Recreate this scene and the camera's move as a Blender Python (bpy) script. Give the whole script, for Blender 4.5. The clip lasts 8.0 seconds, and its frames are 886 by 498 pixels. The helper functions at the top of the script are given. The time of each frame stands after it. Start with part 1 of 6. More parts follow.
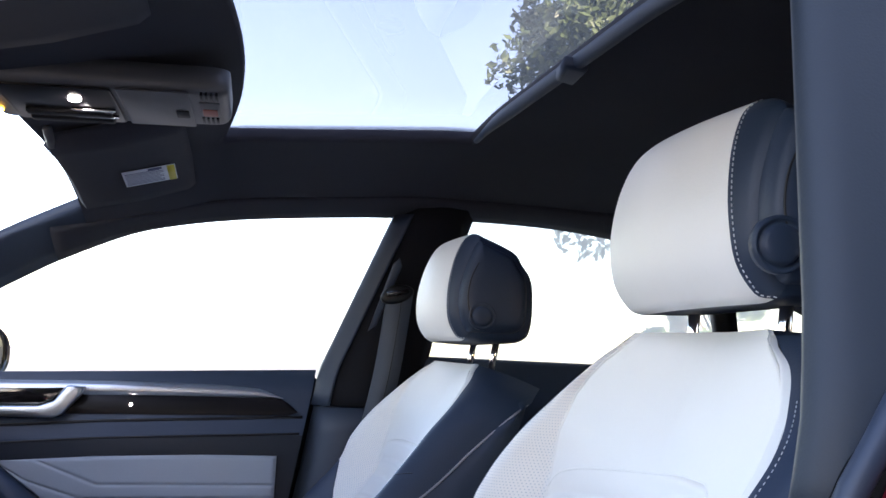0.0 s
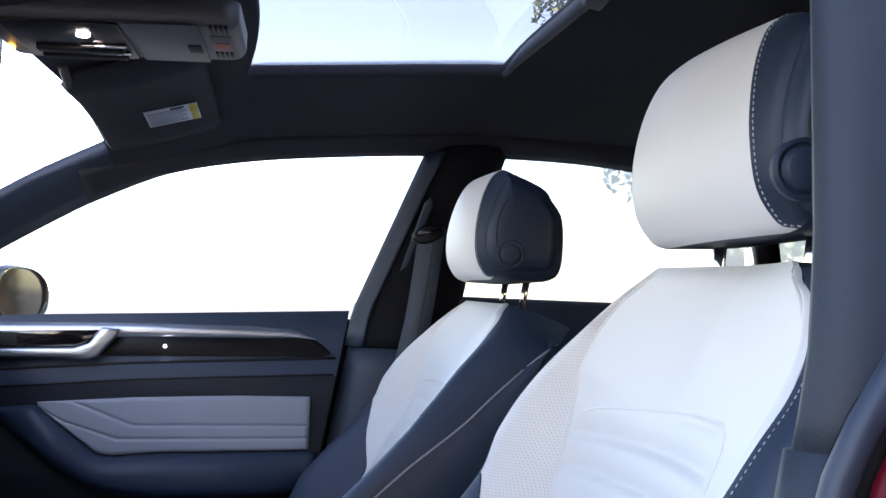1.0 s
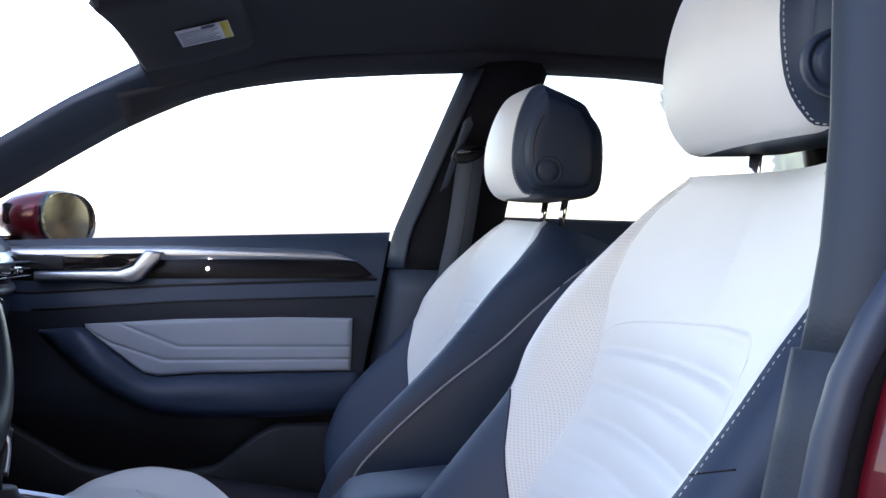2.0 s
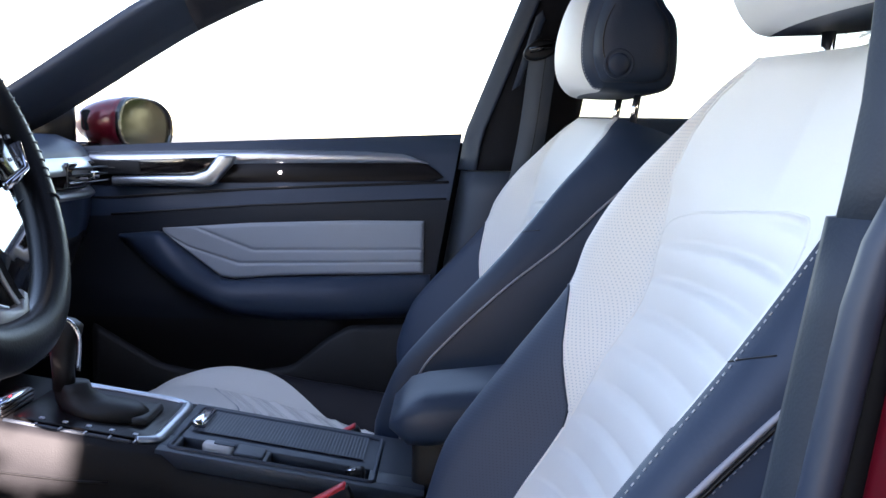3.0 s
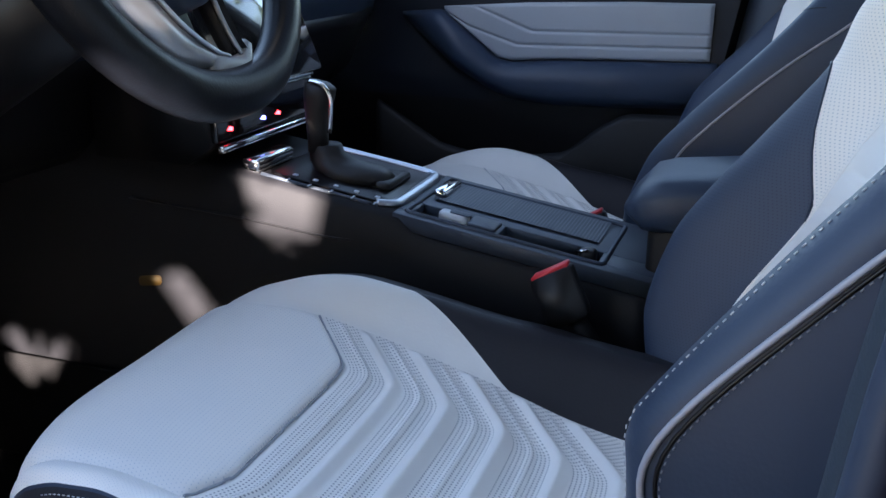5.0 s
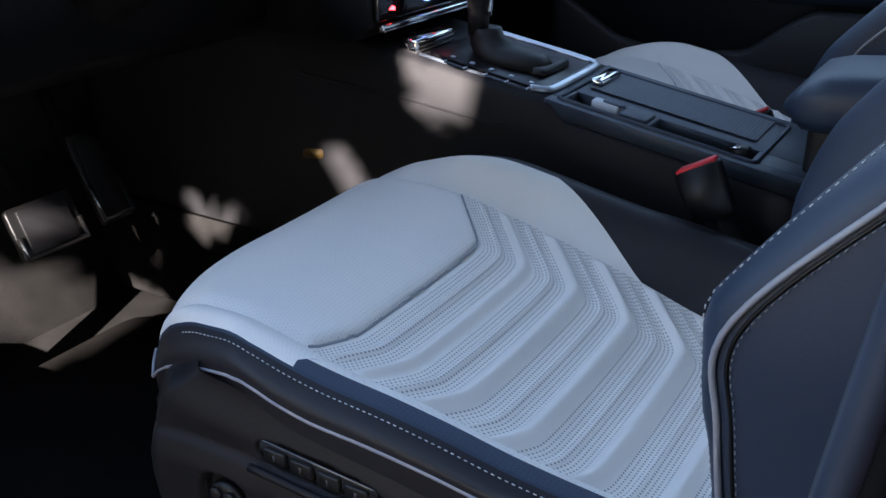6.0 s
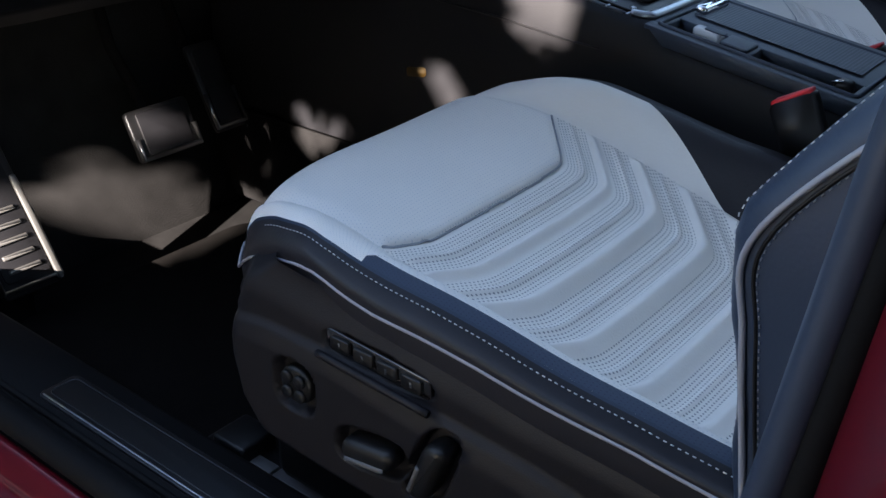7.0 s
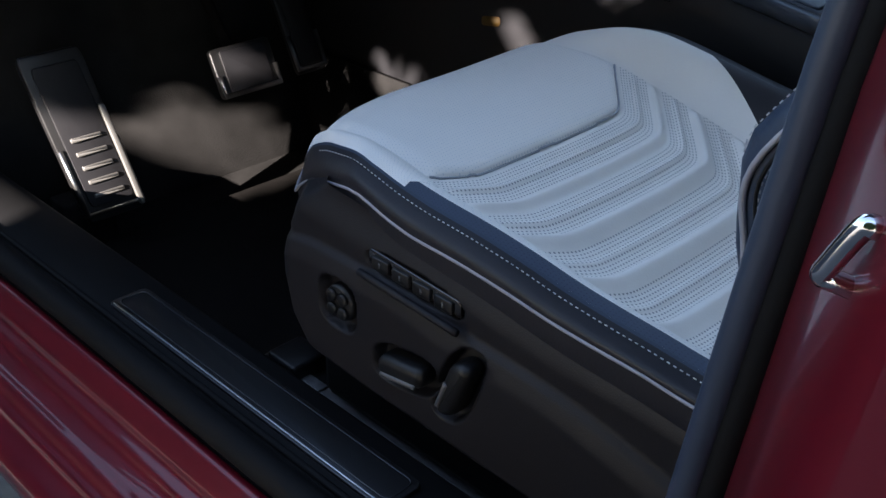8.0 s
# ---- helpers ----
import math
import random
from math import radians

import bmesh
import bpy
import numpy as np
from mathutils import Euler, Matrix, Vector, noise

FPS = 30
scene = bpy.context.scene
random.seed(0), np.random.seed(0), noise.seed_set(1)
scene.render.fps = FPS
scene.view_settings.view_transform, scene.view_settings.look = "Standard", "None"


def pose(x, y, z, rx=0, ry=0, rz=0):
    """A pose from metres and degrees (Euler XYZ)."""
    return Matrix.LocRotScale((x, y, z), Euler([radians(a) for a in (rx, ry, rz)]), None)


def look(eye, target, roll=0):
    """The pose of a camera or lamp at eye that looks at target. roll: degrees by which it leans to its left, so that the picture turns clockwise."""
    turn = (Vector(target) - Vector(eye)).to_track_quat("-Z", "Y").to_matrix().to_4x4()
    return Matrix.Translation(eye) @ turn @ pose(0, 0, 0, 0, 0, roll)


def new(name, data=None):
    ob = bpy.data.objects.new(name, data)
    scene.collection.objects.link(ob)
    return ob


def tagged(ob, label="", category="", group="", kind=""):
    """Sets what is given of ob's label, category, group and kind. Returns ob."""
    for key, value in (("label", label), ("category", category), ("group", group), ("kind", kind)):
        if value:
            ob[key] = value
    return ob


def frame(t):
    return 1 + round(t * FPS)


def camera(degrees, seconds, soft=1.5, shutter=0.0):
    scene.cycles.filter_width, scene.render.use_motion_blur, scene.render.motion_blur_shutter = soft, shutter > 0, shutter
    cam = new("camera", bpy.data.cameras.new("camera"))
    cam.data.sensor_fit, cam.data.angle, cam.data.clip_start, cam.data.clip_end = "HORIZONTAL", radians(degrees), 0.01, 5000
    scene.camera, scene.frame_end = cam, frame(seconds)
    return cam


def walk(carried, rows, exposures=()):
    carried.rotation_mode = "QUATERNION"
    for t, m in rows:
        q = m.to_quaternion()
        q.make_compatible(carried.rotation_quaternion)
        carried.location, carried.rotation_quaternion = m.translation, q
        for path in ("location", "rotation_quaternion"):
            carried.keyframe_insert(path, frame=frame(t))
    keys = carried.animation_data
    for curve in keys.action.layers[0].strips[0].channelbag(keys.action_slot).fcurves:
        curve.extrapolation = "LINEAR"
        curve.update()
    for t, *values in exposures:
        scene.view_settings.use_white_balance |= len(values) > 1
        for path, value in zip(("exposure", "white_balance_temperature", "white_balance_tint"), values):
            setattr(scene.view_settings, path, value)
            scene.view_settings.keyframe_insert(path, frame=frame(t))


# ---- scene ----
cam = camera(47.5, 8.0)
PATH = [
    (0, (0.208, -1.135, 1.023), (0.562, 0.821, 1.249), 2.6),
    (0.5, (0.227, -1.120, 1.023), (0.538, 0.849, 1.187), 2.4),
    (1, (0.245, -1.107, 1.020), (0.507, 0.873, 1.129), 2.2),
    (1.5, (0.260, -1.098, 1.016), (0.474, 0.889, 1.054), 1.9),
    (1.7, (0.266, -1.094, 1.013), (0.459, 0.896, 1.021), 1.8),
    (2.8, (0.300, -1.074, 0.995), (0.324, 0.918, 0.817), 1.2),
    (3, (0.308, -1.068, 0.992), (0.290, 0.920, 0.774), 1.0),
    (3.5, (0.335, -1.054, 0.988), (0.208, 0.918, 0.680), 0.9),
    (4, (0.356, -1.041, 0.980), (0.095, 0.900, 0.571), 0.8),
    (4.5, (0.370, -1.029, 0.970), (-0.057, 0.857, 0.458), 0.8),
    (5, (0.386, -1.021, 0.959), (-0.228, 0.784, 0.349), 0.9),
    (5.2, (0.394, -1.020, 0.957), (-0.292, 0.746, 0.310), 0.9),
    (6.3, (0.449, -1.019, 0.949), (-0.534, 0.501, 0.099), 0.8),
    (6.5, (0.459, -1.021, 0.948), (-0.561, 0.460, 0.074), 0.8),
    (7, (0.481, -1.023, 0.943), (-0.608, 0.381, 0.024), 1.0),
    (7.5, (0.506, -1.025, 0.938), (-0.648, 0.305, -0.010), 1.2),
    (8, (0.533, -1.027, 0.933), (-0.673, 0.233, -0.046), 1.4),
]
walk(cam, [(t, look(eye, target, roll)) for t, eye, target, roll in PATH],
     exposures=[(0.0, 3.95, 6880, 25), (3.5, 4.05, 6800, 21), (4.5, 3.93, 6640, 17), (6.5, 3.6, 6800, 13), (8.0, 3.48, 6830, 12)])

# ---- light ----
SUN_ELEV, SUN_AZ = 21.5, 283.0  # azimuth in the plan, from +x towards +y
world = bpy.data.worlds.new("world")
scene.world = world
world.use_nodes = True
wn = world.node_tree
sky = wn.nodes.new("ShaderNodeTexSky")
sky.sky_type = "NISHITA"
sky.sun_disc = False
sky.sun_elevation = radians(SUN_ELEV)
sky.sun_rotation = radians(90 - SUN_AZ)
wn.links.new(sky.outputs[0], wn.nodes["Background"].inputs[0])
wn.nodes["Background"].inputs[1].default_value = 0.08
sun = new("sun", bpy.data.lights.new("sun", "SUN"))
sun.data.energy, sun.data.angle, sun.data.color = 5.0, radians(0.35), (1.0, 0.91, 0.83)
sun_dir = Vector((math.cos(radians(SUN_AZ)) * math.cos(radians(SUN_ELEV)), math.sin(radians(SUN_AZ)) * math.cos(radians(SUN_ELEV)), math.sin(radians(SUN_ELEV))))
sun.matrix_world = look(sun_dir * 30, (0, 0, 0))


# ---- materials ----
def material(name, color, rough=0.5, metal=0.0, grain=0.0, grain_scale=400.0, vary=0.12, vary_scale=9.0, coat=0.0, sheen=0.0, spec=0.5):
    """A plain surface with a fine grain in relief and a slow drift of tone and gloss."""
    m = bpy.data.materials.new(name)
    m.use_nodes = True
    nt = m.node_tree
    b = nt.nodes["Principled BSDF"]
    b.inputs["Metallic"].default_value = metal
    b.inputs["Coat Weight"].default_value = coat
    b.inputs["Coat Roughness"].default_value = 0.04
    b.inputs["Sheen Weight"].default_value = sheen
    b.inputs["Specular IOR Level"].default_value = spec
    co = nt.nodes.new("ShaderNodeTexCoord")
    slow = nt.nodes.new("ShaderNodeTexNoise")
    slow.inputs["Scale"].default_value = vary_scale
    slow.inputs["Detail"].default_value = 5
    nt.links.new(co.outputs["Object"], slow.inputs["Vector"])
    mix = nt.nodes.new("ShaderNodeMix")
    mix.data_type = "RGBA"
    mix.inputs[6].default_value = (*[c * (1 - vary) for c in color], 1)
    mix.inputs[7].default_value = (*[min(1, c * (1 + vary)) for c in color], 1)
    nt.links.new(slow.outputs[0], mix.inputs[0])
    nt.links.new(mix.outputs[2], b.inputs["Base Color"])
    gloss = nt.nodes.new("ShaderNodeMapRange")
    gloss.inputs[3].default_value, gloss.inputs[4].default_value = max(0.02, rough - 0.08), min(1, rough + 0.08)
    nt.links.new(slow.outputs[0], gloss.inputs[0])
    nt.links.new(gloss.outputs[0], b.inputs["Roughness"])
    if grain:
        fine = nt.nodes.new("ShaderNodeTexVoronoi")
        fine.inputs["Scale"].default_value = grain_scale
        nt.links.new(co.outputs["Object"], fine.inputs["Vector"])
        bump = nt.nodes.new("ShaderNodeBump")
        bump.inputs["Strength"].default_value = grain
        bump.inputs["Distance"].default_value = 0.00022
        nt.links.new(fine.outputs["Distance"], bump.inputs["Height"])
        nt.links.new(bump.outputs[0], b.inputs["Normal"])
    return m


def perforated(name, color, pitch, hole, rough=0.58, lined=False, depth=0.30):
    """Leather with rows of punched holes, laid out in metres by the surface's own coordinates."""
    m = material(name, color, rough, 0, 0.25, 500, 0.06)
    nt = m.node_tree
    b = nt.nodes["Principled BSDF"]
    uv = nt.nodes.new("ShaderNodeUVMap")
    uv.uv_map = "UVMap"
    sep = nt.nodes.new("ShaderNodeSeparateXYZ")
    nt.links.new(uv.outputs[0], sep.inputs[0])

    def op(kind, a, c=None):
        n = nt.nodes.new("ShaderNodeMath")
        n.operation = kind
        for k, v in enumerate((a, c)):
            if v is None:
                continue
            if isinstance(v, (int, float)):
                n.inputs[k].default_value = v
            else:
                nt.links.new(v, n.inputs[k])
        return n.outputs[0]

    row = op("DIVIDE", sep.outputs[1], pitch)
    odd = op("MULTIPLY", op("MODULO", op("FLOOR", row), 2.0), 0.5)
    fx = op("SUBTRACT", op("FRACT", op("ADD", op("DIVIDE", sep.outputs[0], pitch), odd)), 0.5)
    fy = op("SUBTRACT", op("FRACT", row), 0.5)
    d = op("SQRT", op("ADD", op("MULTIPLY", fx, fx), op("MULTIPLY", fy, fy)))
    dot = op("LESS_THAN", d, hole)
    if lined:  # rows fade in and out between embossed bands
        band = op("GREATER_THAN", op("ABSOLUTE", op("SUBTRACT", op("FRACT", op("ADD", op("DIVIDE", op("SUBTRACT", sep.outputs[1], 0.0972), 0.0488), 20.5)), 0.5)), 0.17)
        dot = op("MULTIPLY", dot, band)
    old = b.inputs["Base Color"].links[0].from_socket
    mix = nt.nodes.new("ShaderNodeMix")
    mix.data_type = "RGBA"
    mix.inputs[7].default_value = (*[c * depth * k for c, k in zip(color, (0.88, 0.97, 1.10))], 1)
    nt.links.new(dot, mix.inputs[0])
    nt.links.new(old, mix.inputs[6])
    nt.links.new(mix.outputs[2], b.inputs["Base Color"])
    return m


WHITE = (0.79, 0.775, 0.745)
NAVY = (0.0225, 0.0370, 0.0665)
leather_white = material("white_leather", WHITE, 0.52, 0, 0.25, 420, 0.05)
leather_perf = perforated("white_perforated_leather", WHITE, 0.0027, 0.18, depth=0.70)
leather_rib = perforated("white_ribbed_leather", WHITE, 0.0034, 0.22, lined=True, depth=0.30)
leather_pad = perforated("white_fine_perforated_leather", WHITE, 0.0036, 0.12, depth=0.72)
leather_dark = material("navy_leather", NAVY, 0.47, 0, 0.35, 420, 0.12, spec=0.38)
leather_darkperf = perforated("navy_perforated_leather", (0.026, 0.042, 0.078), 0.0027, 0.17, depth=0.55)
greyed_leather = material("greyed_leather", (0.28, 0.305, 0.34), 0.45, 0, 0.3, 420, 0.06)
plastic_dark = material("dark_grained_plastic", (0.0055, 0.0057, 0.0070), 0.58, 0, 0.4, 700, 0.1, spec=0.35)
plastic_trim = material("blue_grey_trim_plastic", (0.028, 0.040, 0.064), 0.55, 0, 0.4, 700, 0.08)
bulkhead_carpet = material("bulkhead_carpet", (0.0125, 0.0122, 0.0125), 0.95, 0, 1.0, 500, 0.55, 22, spec=0.03)
cover_plastic = material("seat_base_plastic", (0.0066, 0.0060, 0.0088), 0.55, 0, 0.35, 900, 0.12, spec=0.26)
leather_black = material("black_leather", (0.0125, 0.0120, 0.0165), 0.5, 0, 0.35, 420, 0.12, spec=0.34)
plastic_black = material("black_plastic", (0.006, 0.006, 0.007), 0.42, 0, 0.2, 800, 0.1, spec=0.35)
console_plastic = material("console_side_plastic", (0.0088, 0.0088, 0.0108), 0.6, 0, 0.4, 700, 0.1, spec=0.22)
screen_glass = material("dark_screen_glass", (0.010, 0.010, 0.011), 0.03, 0, 0, 400, 0.02, coat=1.0, spec=1.0)
trim_black = material("dark_gloss_trim", (0.008, 0.007, 0.008), 0.30, 0, 0, 400, 0.1, spec=0.14)
gloss_black = material("gloss_black", (0.010, 0.008, 0.008), 0.08, 0, 0, 400, 0.05, coat=0.5)
rubber = material("black_rubber", (0.0042, 0.0042, 0.005), 0.7, 0, 0.2, 600, 0.15, spec=0.16)
top_plastic = material("blue_grey_console_top", (0.042, 0.054, 0.075), 0.5, 0, 0.4, 700, 0.08)
carpet = material("black_carpet", (0.006, 0.0054, 0.0053), 0.95, 0, 1.0, 900, 0.5, 40, spec=0.05)
headliner_cloth = material("dark_headliner_cloth", (0.024, 0.025, 0.034), 0.95, 0, 0.7, 1200, 0.1)
cast_metal = material("cast_aluminium", (0.15, 0.148, 0.146), 0.42, 0.6, 0.2, 900, 0.06)
chrome = material("chrome", (0.75, 0.76, 0.78), 0.12, 1.0, 0, 400, 0.03)
brushed = material("brushed_aluminium", (0.46, 0.48, 0.51), 0.32, 1.0, 0.2, 900, 0.05)
satin_grey = material("satin_grey_plastic", (0.085, 0.085, 0.09), 0.42, 0.1, 0.2, 800, 0.05)
red_paint = material("metallic_red_paint", (0.118, 0.003, 0.010), 0.34, 0.2, 0, 400, 0.06, coat=0.6, spec=0.3)
dull_thread = material("grey_thread", (0.17, 0.175, 0.20), 0.7, 0, 0, 400, 0.05)
thread = material("white_thread", (0.55, 0.56, 0.58), 0.7, 0, 0, 400, 0.05)
piping_mat = material("light_grey_piping", (0.30, 0.30, 0.34), 0.4, 0, 0, 400, 0.05)
belt_web = material("seat_belt_webbing", (0.050, 0.062, 0.083), 0.7, 0, 0.6, 1400, 0.08)
red_plastic = material("red_release_button", (0.65, 0.02, 0.03), 0.35, 0, 0, 400, 0.05)
label_paper = material("warning_label_paper", (0.62, 0.66, 0.72), 0.6, 0, 0, 400, 0.03)
label_ink = material("label_ink", (0.06, 0.07, 0.16), 0.6)
label_yellow = material("label_yellow", (0.65, 0.55, 0.06), 0.6)
silver_spoke = material("satin_silver_spoke", (0.42, 0.42, 0.43), 0.36, 0.6, 0.15, 800, 0.05)
dark_alu = material("dark_brushed_aluminium", (0.055, 0.057, 0.063), 0.34, 0.8, 0.2, 900, 0.1)
steel = material("sunlit_steel", (0.36, 0.36, 0.37), 0.3, 1.0, 0, 400, 0.06)


def glowing(name, color, power):
    m = material(name, color, 0.3)
    b = m.node_tree.nodes["Principled BSDF"]
    b.inputs["Emission Color"].default_value = (*color, 1)
    b.inputs["Emission Strength"].default_value = power
    return m


def glass(name, tint, haze=0.0):
    m = bpy.data.materials.new(name)
    m.use_nodes = True
    nt = m.node_tree
    nt.nodes.remove(nt.nodes["Principled BSDF"])
    clear, shine, mix, fres = (nt.nodes.new("ShaderNode" + k) for k in ("BsdfTransparent", "BsdfGlossy", "MixShader", "Fresnel"))
    clear.inputs[0].default_value = (*tint, 1)
    shine.inputs["Roughness"].default_value = 0.01
    fres.inputs[0].default_value = 1.35
    nt.links.new(fres.outputs[0], mix.inputs[0])
    nt.links.new(clear.outputs[0], mix.inputs[1])
    nt.links.new(shine.outputs[0], mix.inputs[2])
    last = mix.outputs[0]
    if haze:  # a translucent film put in as haze that washes out the view
        film, blend = nt.nodes.new("ShaderNodeBsdfTranslucent"), nt.nodes.new("ShaderNodeMixShader")
        film.inputs[0].default_value = (0.8, 0.78, 0.72, 1)
        blend.inputs[0].default_value = haze
        nt.links.new(last, blend.inputs[1])
        nt.links.new(film.outputs[0], blend.inputs[2])
        last = blend.outputs[0]
    nt.links.new(last, nt.nodes["Material Output"].inputs[0])
    return m


glass_clear = glass("clear_window_glass", (0.90, 0.92, 0.91))
glass_dark = glass("tinted_window_glass", (0.72, 0.73, 0.70), 0.30)
glass_roof = glass("tinted_roof_glass", (0.250, 0.232, 0.240), 0.06)
white_glow = glowing("glowing_white", (1.0, 0.98, 0.92), 12.0)
lamp_amber = glowing("amber_indicator", (1.0, 0.55, 0.05), 1.2)
icon_red = glowing("red_indicator", (1.0, 0.03, 0.04), 1.5)
icon_blue = glowing("blue_indicator", (0.15, 0.2, 1.0), 1.0)


# ---- mesh helpers ----
def part(name, bm, mat, parent=None, label="", smooth=True):
    """Links a bmesh as one mesh object under a thing or a part."""
    me = bpy.data.meshes.new(name)
    bm.to_mesh(me)
    bm.free()
    me.materials.append(mat)
    if smooth:
        me.shade_smooth()
    ob = new(name, me)
    if parent:
        ob.parent = parent
        ob.matrix_parent_inverse = parent.matrix_world.inverted()
    return tagged(ob, label=label)


def thing(name, base, label, category, group="", kind=""):
    ob = new(name)
    ob.empty_display_size = 0.05
    ob.location = base
    bpy.context.view_layer.update()
    return tagged(ob, label=label, category=category, group=group, kind=kind)


def lathe_grid(fn, us, vs, uv=None, flip=False, wrap=False):
    """A sheet of points fn(u, v), with its own coordinates uv(u, v) in metres."""
    bm = bmesh.new()
    layer = bm.loops.layers.uv.new("UVMap") if uv else None
    rows = [[bm.verts.new(fn(u, v)) for u in us] for v in vs]
    n = len(us)
    for j in range(len(vs) - 1):
        for i in range(n if wrap else n - 1):
            k = (i + 1) % n
            quad = [(i, j), (k, j), (k, j + 1), (i, j + 1)]
            if flip:
                quad.reverse()
            try:
                f = bm.faces.new([rows[b][a] for a, b in quad])
            except ValueError:
                continue
            if uv:
                for loop, (a, b) in zip(f.loops, quad):
                    loop[layer].uv = uv(us[a], vs[b])
    return bm


def span(a, b, n):
    return [a + (b - a) * k / n for k in range(n + 1)]


def tab(x, xs, ys):
    return float(np.interp(x, xs, ys))


def glide(x, xs, ys):
    """A table read along a smooth line, with no kinks at its entries."""
    if x <= xs[0]:
        return ys[0]
    if x >= xs[-1]:
        return ys[-1]
    k = max(i for i in range(len(xs) - 1) if xs[i] <= x)
    slope = [(ys[i + 1] - ys[i]) / (xs[i + 1] - xs[i]) for i in range(len(xs) - 1)]
    tangent = [slope[0]] + [0.0 if a * b <= 0 else 2 * a * b / (a + b) for a, b in zip(slope, slope[1:])] + [slope[-1]]
    h = xs[k + 1] - xs[k]
    t = (x - xs[k]) / h
    return (2 * t**3 - 3 * t * t + 1) * ys[k] + (t**3 - 2 * t * t + t) * h * tangent[k] + (3 * t * t - 2 * t**3) * ys[k + 1] + (t**3 - t * t) * h * tangent[k + 1]


def smooth01(t):
    t = min(1.0, max(0.0, t))
    return t * t * (3 - 2 * t)


def box(x0, x1, y0, y1, z0, z1, bev=0.004, seg=2):
    bm = bmesh.new()
    bmesh.ops.create_cube(bm, size=1.0)
    for v in bm.verts:
        v.co = ((x0 + x1) / 2 + v.co.x * (x1 - x0), (y0 + y1) / 2 + v.co.y * (y1 - y0), (z0 + z1) / 2 + v.co.z * (z1 - z0))
    if bev:
        bmesh.ops.bevel(bm, geom=bm.edges[:], offset=bev, segments=seg, affect="EDGES", profile=0.5)
    return bm


def slab(outline, place, depth, bev=0.003, seg=2):
    """An outline (a, b) given thickness: place(a, b, d) puts it into the world, d from 0 to depth."""
    bm = bmesh.new()
    lower = [bm.verts.new(place(a, b, 0)) for a, b in outline]
    upper = [bm.verts.new(place(a, b, depth)) for a, b in outline]
    n = len(outline)
    top = bm.faces.new(upper)
    bm.faces.new(lower[::-1])
    for i in range(n):
        bm.faces.new((lower[i], lower[(i + 1) % n], upper[(i + 1) % n], upper[i]))
    bmesh.ops.recalc_face_normals(bm, faces=bm.faces[:])
    if bev:
        edges = [e for e in top.edges]
        bmesh.ops.bevel(bm, geom=edges, offset=bev, segments=seg, affect="EDGES", profile=0.5)
    return bm


def rounded(a0, a1, b0, b1, r, n=4):
    """A rectangle's outline with round corners."""
    out = []
    for ca, cb, start in ((a1 - r, b1 - r, 0), (a0 + r, b1 - r, 90), (a0 + r, b0 + r, 180), (a1 - r, b0 + r, 270)):
        for k in range(n + 1):
            w = radians(start + 90 * k / n)
            out.append((ca + r * math.cos(w), cb + r * math.sin(w)))
    return out


def curve_through(points, n):
    """Points along a smooth line through the given ones."""
    p = [Vector(q) for q in points]
    p = [2 * p[0] - p[1]] + p + [2 * p[-1] - p[-2]]
    out = []
    m = len(p) - 3
    for k in range(n + 1):
        s = min(k / n * m, m - 1e-6)
        i = int(s)
        t = s - i
        a, b, c, d = p[i : i + 4]
        out.append(0.5 * (2 * b + (c - a) * t + (2 * a - 5 * b + 4 * c - d) * t * t + (3 * b - a - 3 * c + d) * t**3))
    return out


def tube(points, r, seg=8, closed=False, squash=1.0):
    """A round bar along points; r may be a function of the fraction along it."""
    pts = [Vector(q) for q in points]
    bm = bmesh.new()
    rings = []
    n = len(pts)
    side = None
    for i, p in enumerate(pts):
        ahead = (pts[(i + 1) % n] if closed or i < n - 1 else p) - (pts[i - 1] if closed or i else p)
        ahead.normalize()
        if side is None:
            side = ahead.orthogonal().normalized()
        side = (side - ahead * side.dot(ahead)).normalized()
        up = ahead.cross(side)
        rr = r(i / max(1, n - 1)) if callable(r) else r
        rings.append([bm.verts.new(p + rr * (math.cos(w) * side + squash * math.sin(w) * up)) for w in span(0, 2 * math.pi, seg)[:-1]])
    for i in range(n if closed else n - 1):
        a, b = rings[i], rings[(i + 1) % n]
        for k in range(seg):
            bm.faces.new((a[k], a[(k + 1) % seg], b[(k + 1) % seg], b[k]))
    if not closed:
        bm.faces.new(rings[0][::-1])
        bm.faces.new(rings[-1])
    bmesh.ops.recalc_face_normals(bm, faces=bm.faces[:])
    return bm


def loft(rings, cap=True):
    bm = bmesh.new()
    made = [[bm.verts.new(p) for p in ring] for ring in rings]
    n = len(rings[0])
    for a, b in zip(made, made[1:]):
        for k in range(n):
            bm.faces.new((a[k], a[(k + 1) % n], b[(k + 1) % n], b[k]))
    if cap:
        bm.faces.new(made[0][::-1])
        bm.faces.new(made[-1])
    bmesh.ops.recalc_face_normals(bm, faces=bm.faces[:])
    return bm


def joined(*bms):
    out = bmesh.new()
    for bm in bms:
        me = bpy.data.meshes.new("piece")
        bm.to_mesh(me)
        bm.free()
        out.from_mesh(me)
        bpy.data.meshes.remove(me)
    return out


